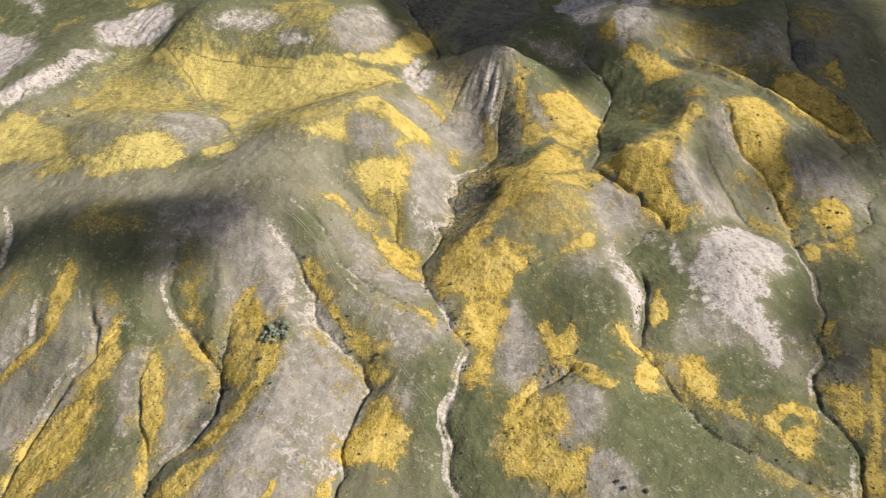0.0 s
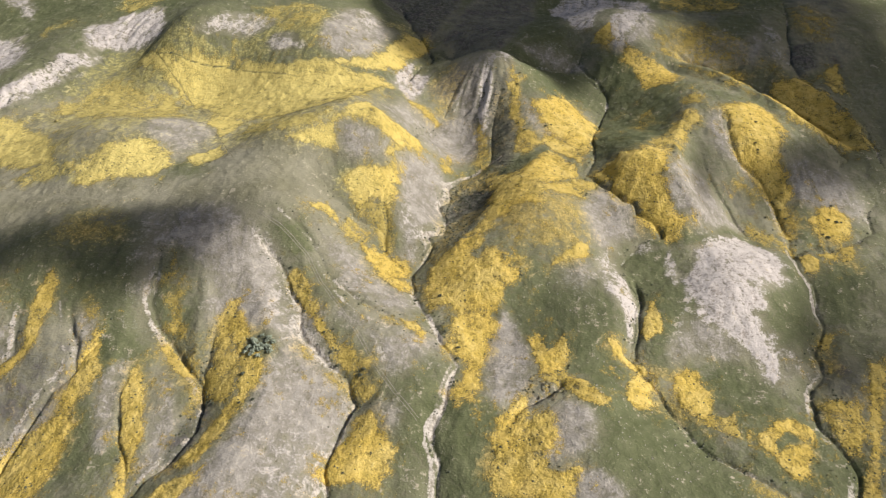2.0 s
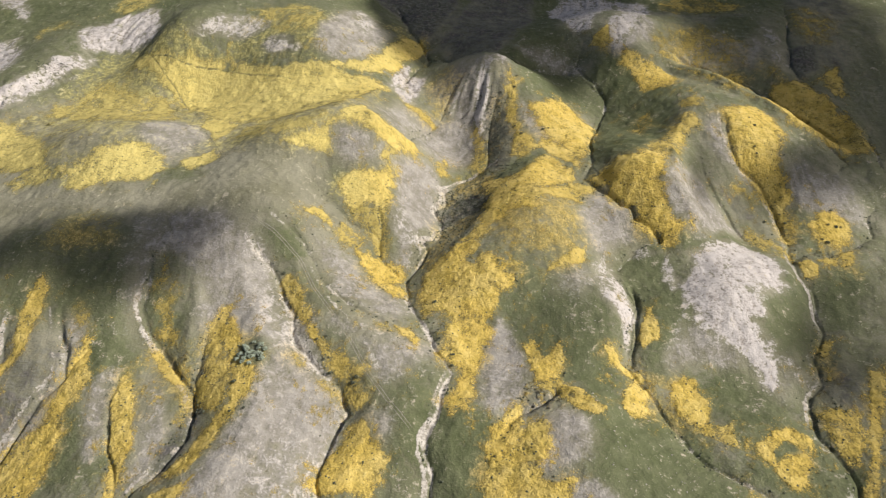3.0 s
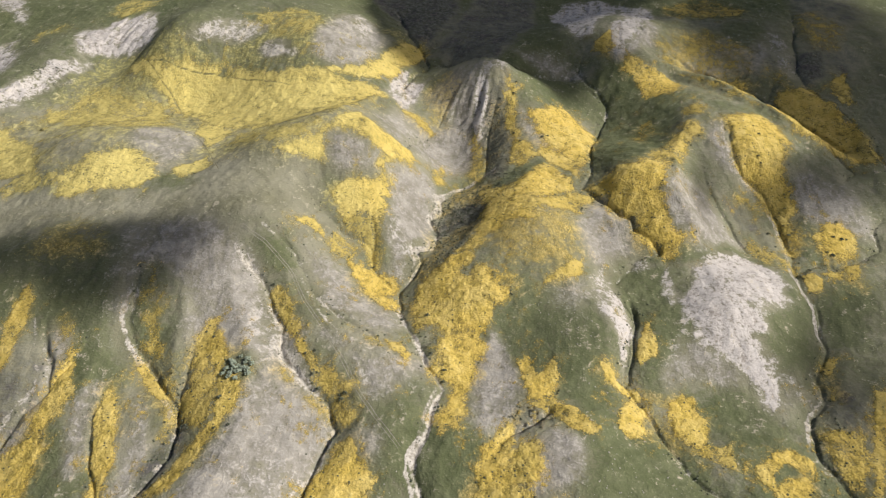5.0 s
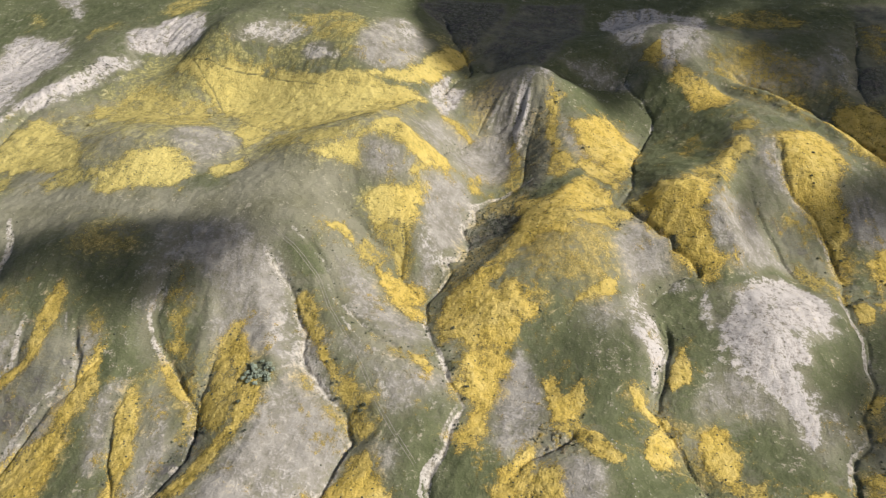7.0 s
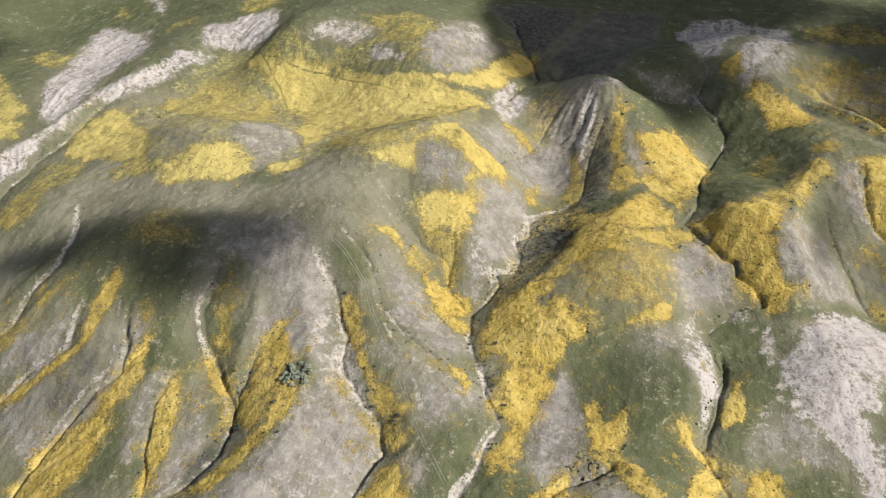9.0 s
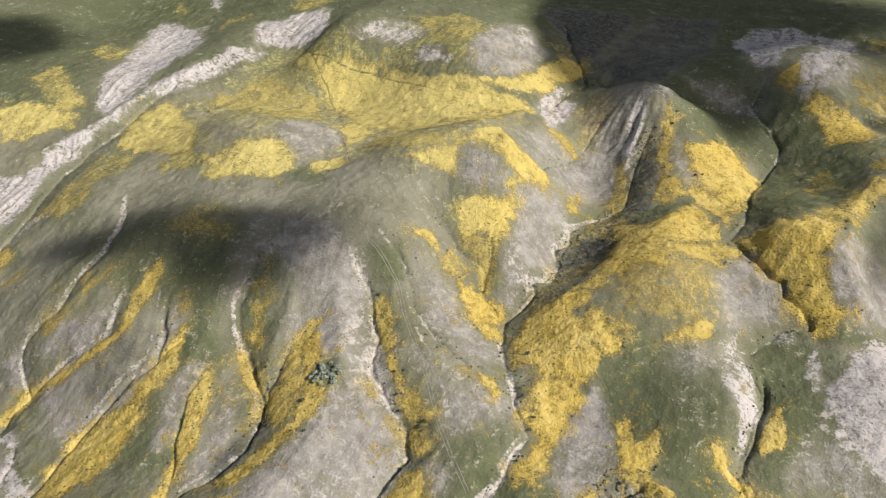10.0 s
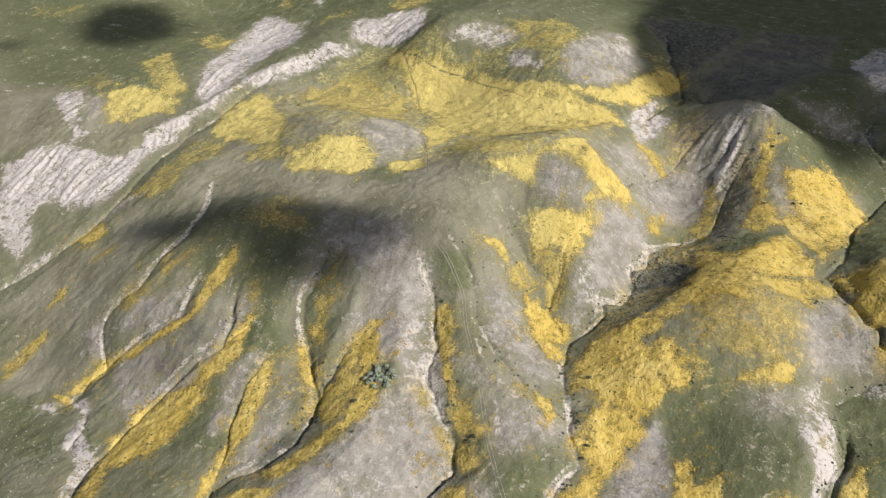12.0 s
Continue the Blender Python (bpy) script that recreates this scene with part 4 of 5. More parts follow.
paint("mid", 0.60, 9.6, [(-266, 318), (-257, 331), (-239, 338), (-242, 322), (-256, 310)])
paint("thin", 0.55, 9, [(-88, 360), (-78, 361), (-70, 346), (-54, 334), (-49, 327), (-63, 331), (-78, 339), (-89, 343)])
paint("thin", 0.55, 9, [(-178, 361), (-167, 360), (-150, 343), (-138, 323), (-140, 313), (-155, 328), (-169, 343)])
paint("green", 0.66, 9, [(-121, 358), (-110, 360), (-99, 355), (-97, 341), (-107, 336), (-116, 345)])
paint("scrub", 0.35, 7.5, [(-273, 348), (-236, 353), (-228, 341), (-233, 321), (-242, 308), (-261, 303), (-277, 301), (-292, 320)])
paint("green", 0.57, 9.6, [(-222, 323), (-222, 355), (-220, 371), (-213, 376), (-210, 358), (-208, 322), (-208, 291), (-215, 278), (-223, 286)])
paint("grey", 0.60, 9.6, [(257, 713), (278, 764), (319, 780), (349, 778), (347, 730), (331, 715), (300, 728)])
paint("green", 0.66, 9.6, [(310, 782), (324, 814), (359, 815), (349, 778), (327, 764)])
paint("pale", 0.55, 6, [(351, 787), (360, 788), (363, 721), (365, 712), (356, 713), (350, 749)])
paint("pale", 0.50, 3, [(262, 746), (284, 762), (316, 785), (316, 780), (286, 758), (264, 744)])
flowers(0.97, [(-296, 522), (-287, 527), (-271, 535), (-252, 549), (-235, 550), (-217, 541), (-214, 525), (-221, 512), (-238, 509), (-254, 504), (-269, 501), (-285, 510)])
flowers(0.97, [(-244, 227), (-249, 240), (-255, 262), (-257, 288), (-243, 301), (-229, 313), (-226, 340), (-220, 364), (-214, 368), (-210, 340), (-214, 315), (-216, 300), (-217, 280), (-223, 262), (-234, 250), (-228, 229)])
flowers(0.97, [(-55, 281), (-51, 290), (-45, 299), (-40, 308), (-35, 311), (-29, 297), (-26, 288), (-24, 281)])
flowers(0.97, [(-60, 269), (-55, 289), (-46, 297), (-43, 308), (-36, 310), (-28, 297), (-22, 285), (-24, 275), (-30, 266), (-37, 270), (-43, 269), (-55, 266)])
flowers(0.97, [(-72, 508), (-62, 524), (-54, 527), (-41, 528), (-35, 540), (-27, 533), (-30, 514), (-30, 494), (-34, 485), (-50, 492), (-58, 487), (-64, 500)])
flowers(0.97, [(-3, 423), (3, 437), (12, 447), (24, 454), (36, 457), (33, 439), (45, 446), (51, 432), (64, 423), (60, 411), (49, 409), (47, 396), (41, 386), (40, 371), (38, 359), (31, 341), (28, 330), (25, 319), (15, 317), (10, 324), (17, 335), (26, 350), (16, 353), (10, 361), (13, 370), (14, 390), (5, 395), (-2, 392), (-6, 405)])
flowers(0.97, [(63, 368), (71, 373), (77, 360), (87, 370), (90, 355), (86, 341), (77, 334), (69, 338), (67, 355)])
flowers(0.97, [(155, 346), (165, 352), (172, 348), (175, 340), (178, 335), (176, 320), (169, 312), (160, 316), (154, 327), (154, 336)])
flowers(0.97, [(128, 537), (144, 539), (156, 543), (168, 538), (188, 550), (201, 546), (189, 521), (187, 500), (190, 489), (197, 484), (208, 485), (198, 474), (188, 467), (180, 466), (174, 472), (162, 478), (158, 488), (164, 499), (153, 507), (142, 520)])
flowers(0.97, [(261, 615), (277, 626), (300, 632), (312, 618), (313, 594), (303, 567), (299, 537), (296, 523), (294, 502), (285, 477), (283, 490), (288, 516), (281, 535), (275, 552), (263, 563), (258, 581)])
flowers(0.97, [(93, 640), (115, 666), (132, 668), (143, 655), (151, 639), (150, 614), (133, 578), (114, 595), (102, 604), (97, 621)])
flowers(0.96, [(123, 332), (132, 343), (140, 340), (138, 325), (133, 316), (124, 315), (120, 321)])
flowers(0.95, [(-305, 720), (-285, 716), (-253, 707), (-214, 706), (-182, 693), (-138, 674), (-128, 680), (-111, 676), (-84, 675), (-63, 678), (-47, 671), (-55, 653), (-79, 640), (-98, 626), (-118, 625), (-140, 626), (-164, 640), (-192, 642), (-217, 649), (-240, 659), (-253, 675), (-272, 684), (-286, 696)])
flowers(0.95, [(-138, 385), (-133, 389), (-125, 377), (-115, 359), (-119, 352), (-115, 343), (-103, 340), (-102, 332), (-103, 323), (-109, 310), (-115, 299), (-121, 286), (-128, 274), (-133, 271), (-146, 274), (-139, 285), (-129, 299), (-124, 310), (-116, 319), (-117, 334), (-124, 350), (-134, 368)])
flowers(0.95, [(-54, 451), (-38, 454), (-26, 449), (-17, 442), (-21, 432), (-11, 425), (-25, 412), (-32, 420), (-41, 431), (-50, 439)])
flowers(0.95, [(40, 304), (50, 315), (64, 330), (56, 315), (58, 300), (69, 308), (72, 299), (71, 280), (40, 282), (38, 295)])
flowers(0.95, [(41, 301), (51, 316), (56, 311), (51, 295), (57, 290), (71, 305), (71, 289), (58, 281), (69, 272), (82, 268), (79, 256), (78, 241), (66, 243), (55, 252), (46, 256), (38, 267), (34, 274)])
flowers(0.95, [(145, 382), (151, 402), (157, 405), (157, 386), (156, 378), (144, 372), (142, 379)])
flowers(0.95, [(283, 463), (291, 465), (297, 457), (291, 445), (282, 446)])
flowers(0.95, [(309, 505), (317, 513), (330, 515), (337, 504), (334, 489), (321, 479), (310, 482), (306, 490)])
flowers(0.95, [(51, 534), (59, 543), (74, 531), (78, 481), (58, 481), (41, 465), (33, 460), (44, 492)])
flowers(0.93, [(-120, 539), (-102, 550), (-90, 560), (-77, 572), (-68, 588), (-59, 593), (-41, 579), (-23, 581), (-4, 575), (-14, 561), (-29, 552), (-42, 555), (-58, 563), (-72, 564), (-82, 557), (-82, 545), (-77, 536), (-91, 538), (-104, 534), (-113, 534)])
flowers(0.93, [(194, 299), (209, 311), (220, 312), (228, 304), (220, 295), (212, 301), (203, 294), (199, 281), (194, 290)])
flowers(0.93, [(193, 719), (199, 742), (214, 727), (236, 715), (243, 688), (230, 669), (212, 681), (204, 703)])
flowers(0.92, [(-107, 689), (-86, 691), (-61, 708), (-48, 746), (-32, 776), (-11, 785), (-9, 769), (-18, 743), (-34, 719), (-54, 694), (-85, 683)])
flowers(0.92, [(55, 506), (49, 552), (67, 534), (82, 553), (102, 570), (119, 546), (123, 534), (97, 518), (79, 504), (61, 496)])
flowers(0.92, [(84, 335), (97, 332), (104, 320), (110, 315), (100, 312), (91, 315), (84, 326)])
flowers(0.92, [(117, 367), (123, 366), (126, 357), (134, 355), (144, 347), (137, 346), (126, 350), (118, 356)])
flowers(0.90, [(-143, 262), (-122, 271), (-125, 259), (-135, 247), (-138, 240), (-160, 245), (-153, 250)])
flowers(0.90, [(-261, 271), (-252, 296), (-239, 305), (-220, 295), (-217, 280), (-225, 267), (-232, 252), (-255, 259)])
flowers(0.90, [(-97, 239), (-93, 250), (-90, 250), (-91, 240)])
flowers(0.90, [(-70, 243), (-69, 252), (-61, 258), (-61, 247)])
flowers(0.90, [(97, 605), (114, 593), (133, 578), (124, 553), (107, 575), (98, 590)])
flowers(0.90, [(311, 646), (344, 693), (373, 700), (385, 674), (393, 644), (390, 626), (363, 595), (344, 599), (327, 622)])
flowers(0.90, [(-442, 402), (-436, 418), (-421, 423), (-410, 412), (-413, 400)])
flowers(0.88, [(-205, 533), (-196, 544), (-179, 555), (-176, 535), (-184, 523), (-192, 514)])
flowers(0.88, [(-192, 325), (-190, 340), (-185, 343), (-180, 338), (-176, 323), (-171, 305), (-169, 292), (-168, 280), (-171, 276), (-176, 275), (-179, 290), (-186, 307)])
flowers(0.88, [(-21, 380), (-12, 379), (-3, 369), (-7, 364), (-16, 370)])
flowers(0.88, [(199, 282), (208, 291), (220, 295), (222, 285), (213, 272), (205, 268), (199, 273)])
flowers(0.88, [(285, 354), (294, 351), (240, 245), (230, 248), (242, 270), (257, 293), (272, 325)])
flowers(0.88, [(-572, 566), (-555, 592), (-518, 594), (-486, 586), (-471, 569), (-503, 553), (-525, 536), (-546, 548)])
flowers(0.88, [(-425, 575), (-427, 602), (-413, 622), (-393, 627), (-363, 599), (-326, 556), (-324, 533), (-360, 546), (-387, 544), (-412, 556)])
flowers(0.85, [(-205, 599), (-202, 621), (-175, 604), (-175, 584), (-185, 568), (-191, 580)])
flowers(0.85, [(-177, 358), (-172, 363), (-159, 349), (-149, 337), (-154, 334), (-163, 341)])
flowers(0.85, [(-173, 264), (-184, 306), (-173, 316), (-169, 297), (-169, 279), (-167, 258), (-168, 246)])
flowers(0.85, [(-315, 318), (-297, 325), (-273, 343), (-262, 355), (-264, 364), (-266, 386), (-267, 401), (-262, 412), (-254, 395), (-255, 379), (-253, 358), (-263, 339), (-284, 324), (-303, 313), (-321, 291), (-326, 291), (-321, 308)])
flowers(0.85, [(-94, 468), (-86, 479), (-76, 475), (-69, 462), (-75, 464), (-86, 470)])
flowers(0.85, [(241, 325), (252, 328), (267, 322), (259, 301), (248, 281), (245, 289), (241, 302), (239, 315)])
flowers(0.85, [(-337, 286), (-322, 289), (-313, 282), (-327, 283)])
flowers(0.85, [(-298, 719), (-255, 712), (-193, 701), (-146, 683), (-104, 689), (-50, 670), (-75, 594), (-122, 593), (-182, 611), (-233, 649), (-265, 684)])
flowers(0.82, [(265, 380), (273, 387), (277, 385), (268, 371), (261, 369)])
flowers(0.80, [(-381, 556), (-397, 585), (-392, 595), (-380, 602), (-351, 579), (-321, 546), (-318, 536), (-340, 540), (-355, 540)])
flowers(0.80, [(-142, 376), (-138, 385), (-123, 350), (-117, 334), (-116, 318), (-124, 310), (-133, 316), (-141, 328), (-141, 344), (-140, 361)])
flowers(0.80, [(-102, 412), (-97, 420), (-86, 405), (-79, 388), (-69, 370), (-60, 359), (-49, 352), (-37, 344), (-39, 334), (-35, 326), (-39, 319), (-45, 320), (-52, 331), (-50, 338), (-61, 347), (-70, 357), (-76, 367), (-84, 381), (-93, 395)])
flowers(0.80, [(76, 676), (85, 674), (83, 656), (80, 631), (84, 614), (97, 587), (84, 574), (70, 579), (73, 611), (69, 647), (71, 663)])
flowers(0.80, [(392, 643), (401, 622), (401, 590), (366, 584), (369, 630)])
flowers(0.78, [(55, 495), (70, 502), (122, 532), (136, 526), (123, 507), (94, 490), (73, 483), (53, 482), (40, 469), (32, 458), (27, 464), (40, 481)])
flowers(0.78, [(91, 436), (104, 447), (118, 457), (116, 442), (103, 432), (90, 427), (82, 424)])
flowers(0.78, [(160, 317), (176, 316), (185, 316), (184, 305), (183, 296), (174, 300), (167, 306)])
flowers(0.78, [(162, 747), (173, 759), (186, 775), (187, 749), (179, 738)])
flowers(0.75, [(-30, 660), (-13, 660), (-2, 652), (8, 646), (1, 644), (-12, 648), (-26, 652)])
flowers(0.75, [(3, 577), (11, 596), (17, 588), (15, 566), (7, 562)])
flowers(0.75, [(68, 337), (84, 343), (87, 331), (83, 327), (70, 332)])
flowers(0.75, [(298, 462), (315, 471), (331, 474), (322, 453), (308, 457)])
flowers(0.75, [(172, 540), (192, 567), (218, 598), (226, 619), (237, 619), (241, 598), (225, 583), (207, 550), (185, 536)])
flowers(0.75, [(395, 709), (413, 719), (414, 694), (409, 676), (397, 673), (390, 686)])
flowers(0.75, [(-406, 345), (-410, 358), (-402, 365), (-397, 351)])
flowers(0.75, [(-400, 291), (-398, 310), (-392, 331), (-384, 321), (-383, 303), (-388, 288)])
flowers(0.70, [(-38, 552), (-27, 553), (-35, 539), (-42, 537)])
flowers(0.70, [(262, 365), (267, 360), (261, 349), (259, 354)])
flowers(0.70, [(-589, 637), (-579, 677), (-514, 628), (-485, 607), (-498, 590), (-528, 597)])
flowers(0.70, [(-368, 650), (-336, 688), (-260, 672), (-226, 618), (-260, 585), (-338, 626)])
flowers(0.70, [(-350, 524), (-325, 535), (-294, 526), (-286, 516), (-334, 512)])
flowers(0.65, [(-175, 374), (-167, 376), (-160, 372), (-158, 360), (-167, 363)])
flowers(0.65, [(-75, 460), (-64, 473), (-51, 467), (-41, 461), (-53, 453), (-66, 454)])
flowers(0.65, [(40, 641), (51, 623), (52, 589), (46, 570), (36, 584), (39, 624)])
flowers(0.65, [(274, 688), (309, 721), (321, 709), (306, 664), (289, 665)])
flowers(0.60, [(-382, 842), (-377, 868), (-371, 889), (-324, 877), (-322, 852), (-331, 840), (-356, 832)])
flowers(0.60, [(-185, 767), (-170, 780), (-146, 784), (-119, 770), (-112, 745), (-129, 724), (-155, 737), (-173, 752)])
flowers(0.60, [(-175, 603), (-141, 591), (-105, 569), (-88, 566), (-101, 551), (-118, 541), (-143, 545), (-170, 570)])
flowers(0.60, [(-157, 352), (-146, 343), (-139, 327), (-141, 308), (-151, 306), (-149, 320), (-154, 334)])
flowers(0.60, [(-57, 491), (-37, 488), (-30, 478), (-29, 455), (-33, 452), (-40, 458), (-46, 473), (-52, 476), (-60, 480)])
flowers(0.60, [(48, 432), (72, 434), (68, 418), (52, 411)])
flowers(0.60, [(140, 345), (145, 335), (153, 324), (160, 314), (156, 316), (147, 327), (139, 336)])
flowers(0.60, [(255, 505), (271, 498), (278, 479), (280, 473), (262, 473), (253, 485)])
flowers(0.60, [(263, 883), (322, 887), (356, 846), (342, 826), (274, 843)])
flowers(0.60, [(233, 731), (268, 699), (286, 670), (310, 646), (309, 642), (284, 663), (266, 692)])
flowers(0.60, [(-588, 732), (-584, 761), (-537, 740), (-523, 701), (-551, 702)])
flowers(0.60, [(-421, 541), (-387, 544), (-373, 520), (-382, 493), (-372, 461), (-387, 448), (-419, 449), (-416, 470), (-416, 498)])
flowers(0.60, [(-188, 760), (-158, 778), (-120, 754), (-118, 713), (-155, 721)])
flowers(0.60, [(298, 723), (310, 722), (323, 706), (305, 665), (288, 661)])
flowers(0.55, [(-345, 662), (-346, 687), (-335, 704), (-303, 691), (-276, 678), (-250, 667), (-238, 640), (-254, 621), (-284, 640), (-306, 640), (-327, 649)])
flowers(0.55, [(-335, 347), (-329, 361), (-309, 373), (-304, 386), (-295, 397), (-293, 387), (-299, 374), (-308, 358), (-319, 344)])
flowers(0.55, [(-40, 383), (-25, 383), (-19, 371), (-31, 371)])
flowers(0.55, [(177, 272), (186, 269), (196, 260), (211, 253), (225, 247), (203, 242), (187, 250), (176, 258)])
flowers(0.55, [(228, 641), (249, 648), (256, 634), (249, 627), (231, 630)])
flowers(0.55, [(254, 544), (273, 539), (280, 527), (275, 530), (258, 538)])
flowers(0.55, [(181, 610), (194, 644), (206, 647), (207, 621), (190, 594)])
flowers(0.50, [(-454, 805), (-453, 838), (-439, 847), (-412, 828), (-409, 806), (-436, 811), (-441, 794)])
flowers(0.50, [(-126, 681), (-107, 689), (-86, 690), (-85, 680), (-116, 672)])
flowers(0.50, [(-184, 410), (-183, 423), (-176, 418), (-176, 410), (-166, 403), (-167, 393), (-168, 380), (-171, 377), (-180, 386), (-187, 397)])
flowers(0.50, [(-88, 362), (-80, 362), (-71, 346), (-54, 338), (-49, 329), (-54, 326), (-67, 335), (-80, 341)])
flowers(0.50, [(239, 329), (250, 342), (247, 328), (241, 309), (240, 319)])
flowers(0.50, [(232, 766), (294, 803), (335, 756), (322, 726), (264, 704), (242, 725)])
flowers(0.50, [(337, 731), (361, 717), (348, 706), (335, 718)])
flowers(0.50, [(402, 834), (432, 842), (446, 800), (424, 756), (395, 756), (389, 791)])
flowers(0.50, [(-635, 575), (-615, 600), (-559, 589), (-575, 570)])
flowers(0.50, [(-404, 380), (-399, 390), (-377, 401), (-385, 391)])
flowers(0.45, [(-376, 643), (-341, 668), (-292, 660), (-240, 652), (-231, 627), (-285, 631), (-353, 635)])
flowers(0.45, [(-237, 380), (-235, 392), (-222, 385), (-216, 373), (-226, 370)])
flowers(0.45, [(36, 465), (53, 481), (77, 486), (112, 496), (119, 473), (104, 451), (76, 442), (52, 446)])
flowers(0.40, [(-574, 895), (-545, 882), (-534, 861), (-553, 856)])
flowers(0.40, [(-409, 608), (-380, 613), (-324, 566), (-289, 531), (-319, 542), (-380, 602)])
flowers(0.40, [(-880, 732), (-813, 760), (-786, 736), (-852, 709)])
flowers(0.35, [(-280, 462), (-248, 468), (-225, 458), (-220, 437), (-244, 432), (-261, 433)])
LINES = {}
LINES["ruts"] = [(-129, 458), (-107, 444), (-89, 428), (-77, 406), (-61, 383), (-45, 358), (-34, 339), (-18, 317), (-7, 304)]
LINES["trail_a"] = [(-284, 712), (-268, 694), (-254, 681), (-239, 659)]
LINES["trail_b"] = [(-197, 584), (-183, 563), (-162, 522)]
LINES["trail_c"] = [(-284, 712), (-247, 703), (-207, 700), (-162, 680), (-135, 669)]
LINES["path_d"] = [(-701, 643), (-708, 680), (-713, 718), (-730, 762)]
LINES["path_e"] = [(-705, 544), (-690, 561), (-672, 577)]
LINES["path_f"] = [(263, 745), (282, 760), (299, 773)]
LINES["path_g"] = [(-114, 460), (-100, 450), (-87, 437), (-80, 421), (-66, 397), (-50, 379), (-36, 358), (-29, 344)]


def mesh_from(name, verts, faces, material, values=None):
    me = bpy.data.meshes.new(name)
    me.vertices.add(len(verts))
    me.vertices.foreach_set("co", verts.astype(np.float32).ravel())
    me.loops.add(faces.size)
    me.loops.foreach_set("vertex_index", faces.astype(np.int32).ravel())
    me.polygons.add(len(faces))
    me.polygons.foreach_set("loop_start", np.arange(0, faces.size, faces.shape[1], dtype=np.int32))
    me.update(calc_edges=True)
    me.polygons.foreach_set("use_smooth", np.ones(len(faces), bool))
    for key, data in (values or {}).items():
        me.attributes.new(key, "FLOAT", "POINT").data.foreach_set("value", data.astype(np.float32))
    me.materials.append(material)
    return me


def grid_faces(nx, ny):
    i = (np.arange(ny - 1)[:, None] * nx + np.arange(nx - 1)).ravel()
    return np.stack((i, i + 1, i + nx + 1, i + nx), 1)


def spread(low, high, step, end_low, end_high):
    """Even steps from low to high, then ever wider ones to the ends."""
    def tail(a, b):
        out, d = [], step
        while abs(b - a) > d:
            d *= 1.18
            a += d if b > a else -d
            out.append(a)
        return out
    return np.array(tail(low, end_low)[::-1] + list(np.arange(low, high + step / 2, step)) + tail(high, end_high))


GX, GY = spread(-620, 470, 1.1, -4000, 4000), spread(205, 900, 1.1, -3500, 4500)
px, py = [a.ravel() for a in np.meshgrid(GX, GY)]
pz = height(px, py)
values = painted(px, py)
values["thin"] = np.maximum(values["thin"], 0.55 * cover_of(PATCHES, px, py, 9, 8))
values.update(streak=FINE.read(RILL_SMALL, px, py), bank=np.zeros(px.shape), hazy_lemon=smooth(40, -120, px) * smooth(420, 520, py))
for name, width, rise, line in CUTS:
    if rise < 0:
        bare = 0.9 if name == "main_wash" else 0.8 if name in ("low_wash", "pale_gully", "long_gully") else 0.45
        k = near(px, py, line, 10)
        s = along(px[k], py[k], line) + 0.9 * grain(px[k], py[k], 9, 51, 3)
        values["bank"][k] = np.maximum(values["bank"][k], bare * smooth(0, 22, np.hypot(px[k] - line[0][0], py[k] - line[0][1])) * (0.75 + 0.4 * grain(px[k], py[k], 16, 52, 2)) * smooth(0.27 * width, 0.08 * width, s))
# pale soil on left rims only, painted bright as these catch the sun
for name, width, rise, line in CUTS:
    if name in ("long_gully", "fan_gully", "thin_gully", "pale_gully", "right_creek", "main_wash", "slope_gully"):
        lit_rim = [(a - 0.42 * width, b) for a, b in line]
        k = near(px, py, lit_rim, 8)
        s = along(px[k], py[k], lit_rim) + 0.8 * grain(px[k], py[k], 8, 54, 3)
        values["bank"][k] = np.maximum(values["bank"][k], (0.6 + 0.55 * grain(px[k], py[k], 30, 55, 2)) * smooth(2.5, 0.6, s))
for key in ("path_d", "path_e", "path_f", "path_g"):
    k = near(px, py, LINES[key], 10)
    values["bank"][k] = np.maximum(values["bank"][k], (0.5 if key in ("path_f", "path_g") else 0.8) * smooth(2.2, 0.4, along(px[k], py[k], LINES[key]) + 1.2 * grain(px[k], py[k], 12, 53, 3)))
ground = new("ground", mesh_from("ground", np.stack((px, py, pz), 1), grid_faces(len(GX), len(GY)), GROUND, values))
tagged(ground, "rolling eroded hills with green and dry grey grass and pale soil", "ground", kind="structure")


# ---- wildflowers ----
LAYERS, FULL = np.zeros(FINE.nx * FINE.ny, np.int8), np.zeros(FINE.nx * FINE.ny, bool)     # carpets that already cover each place


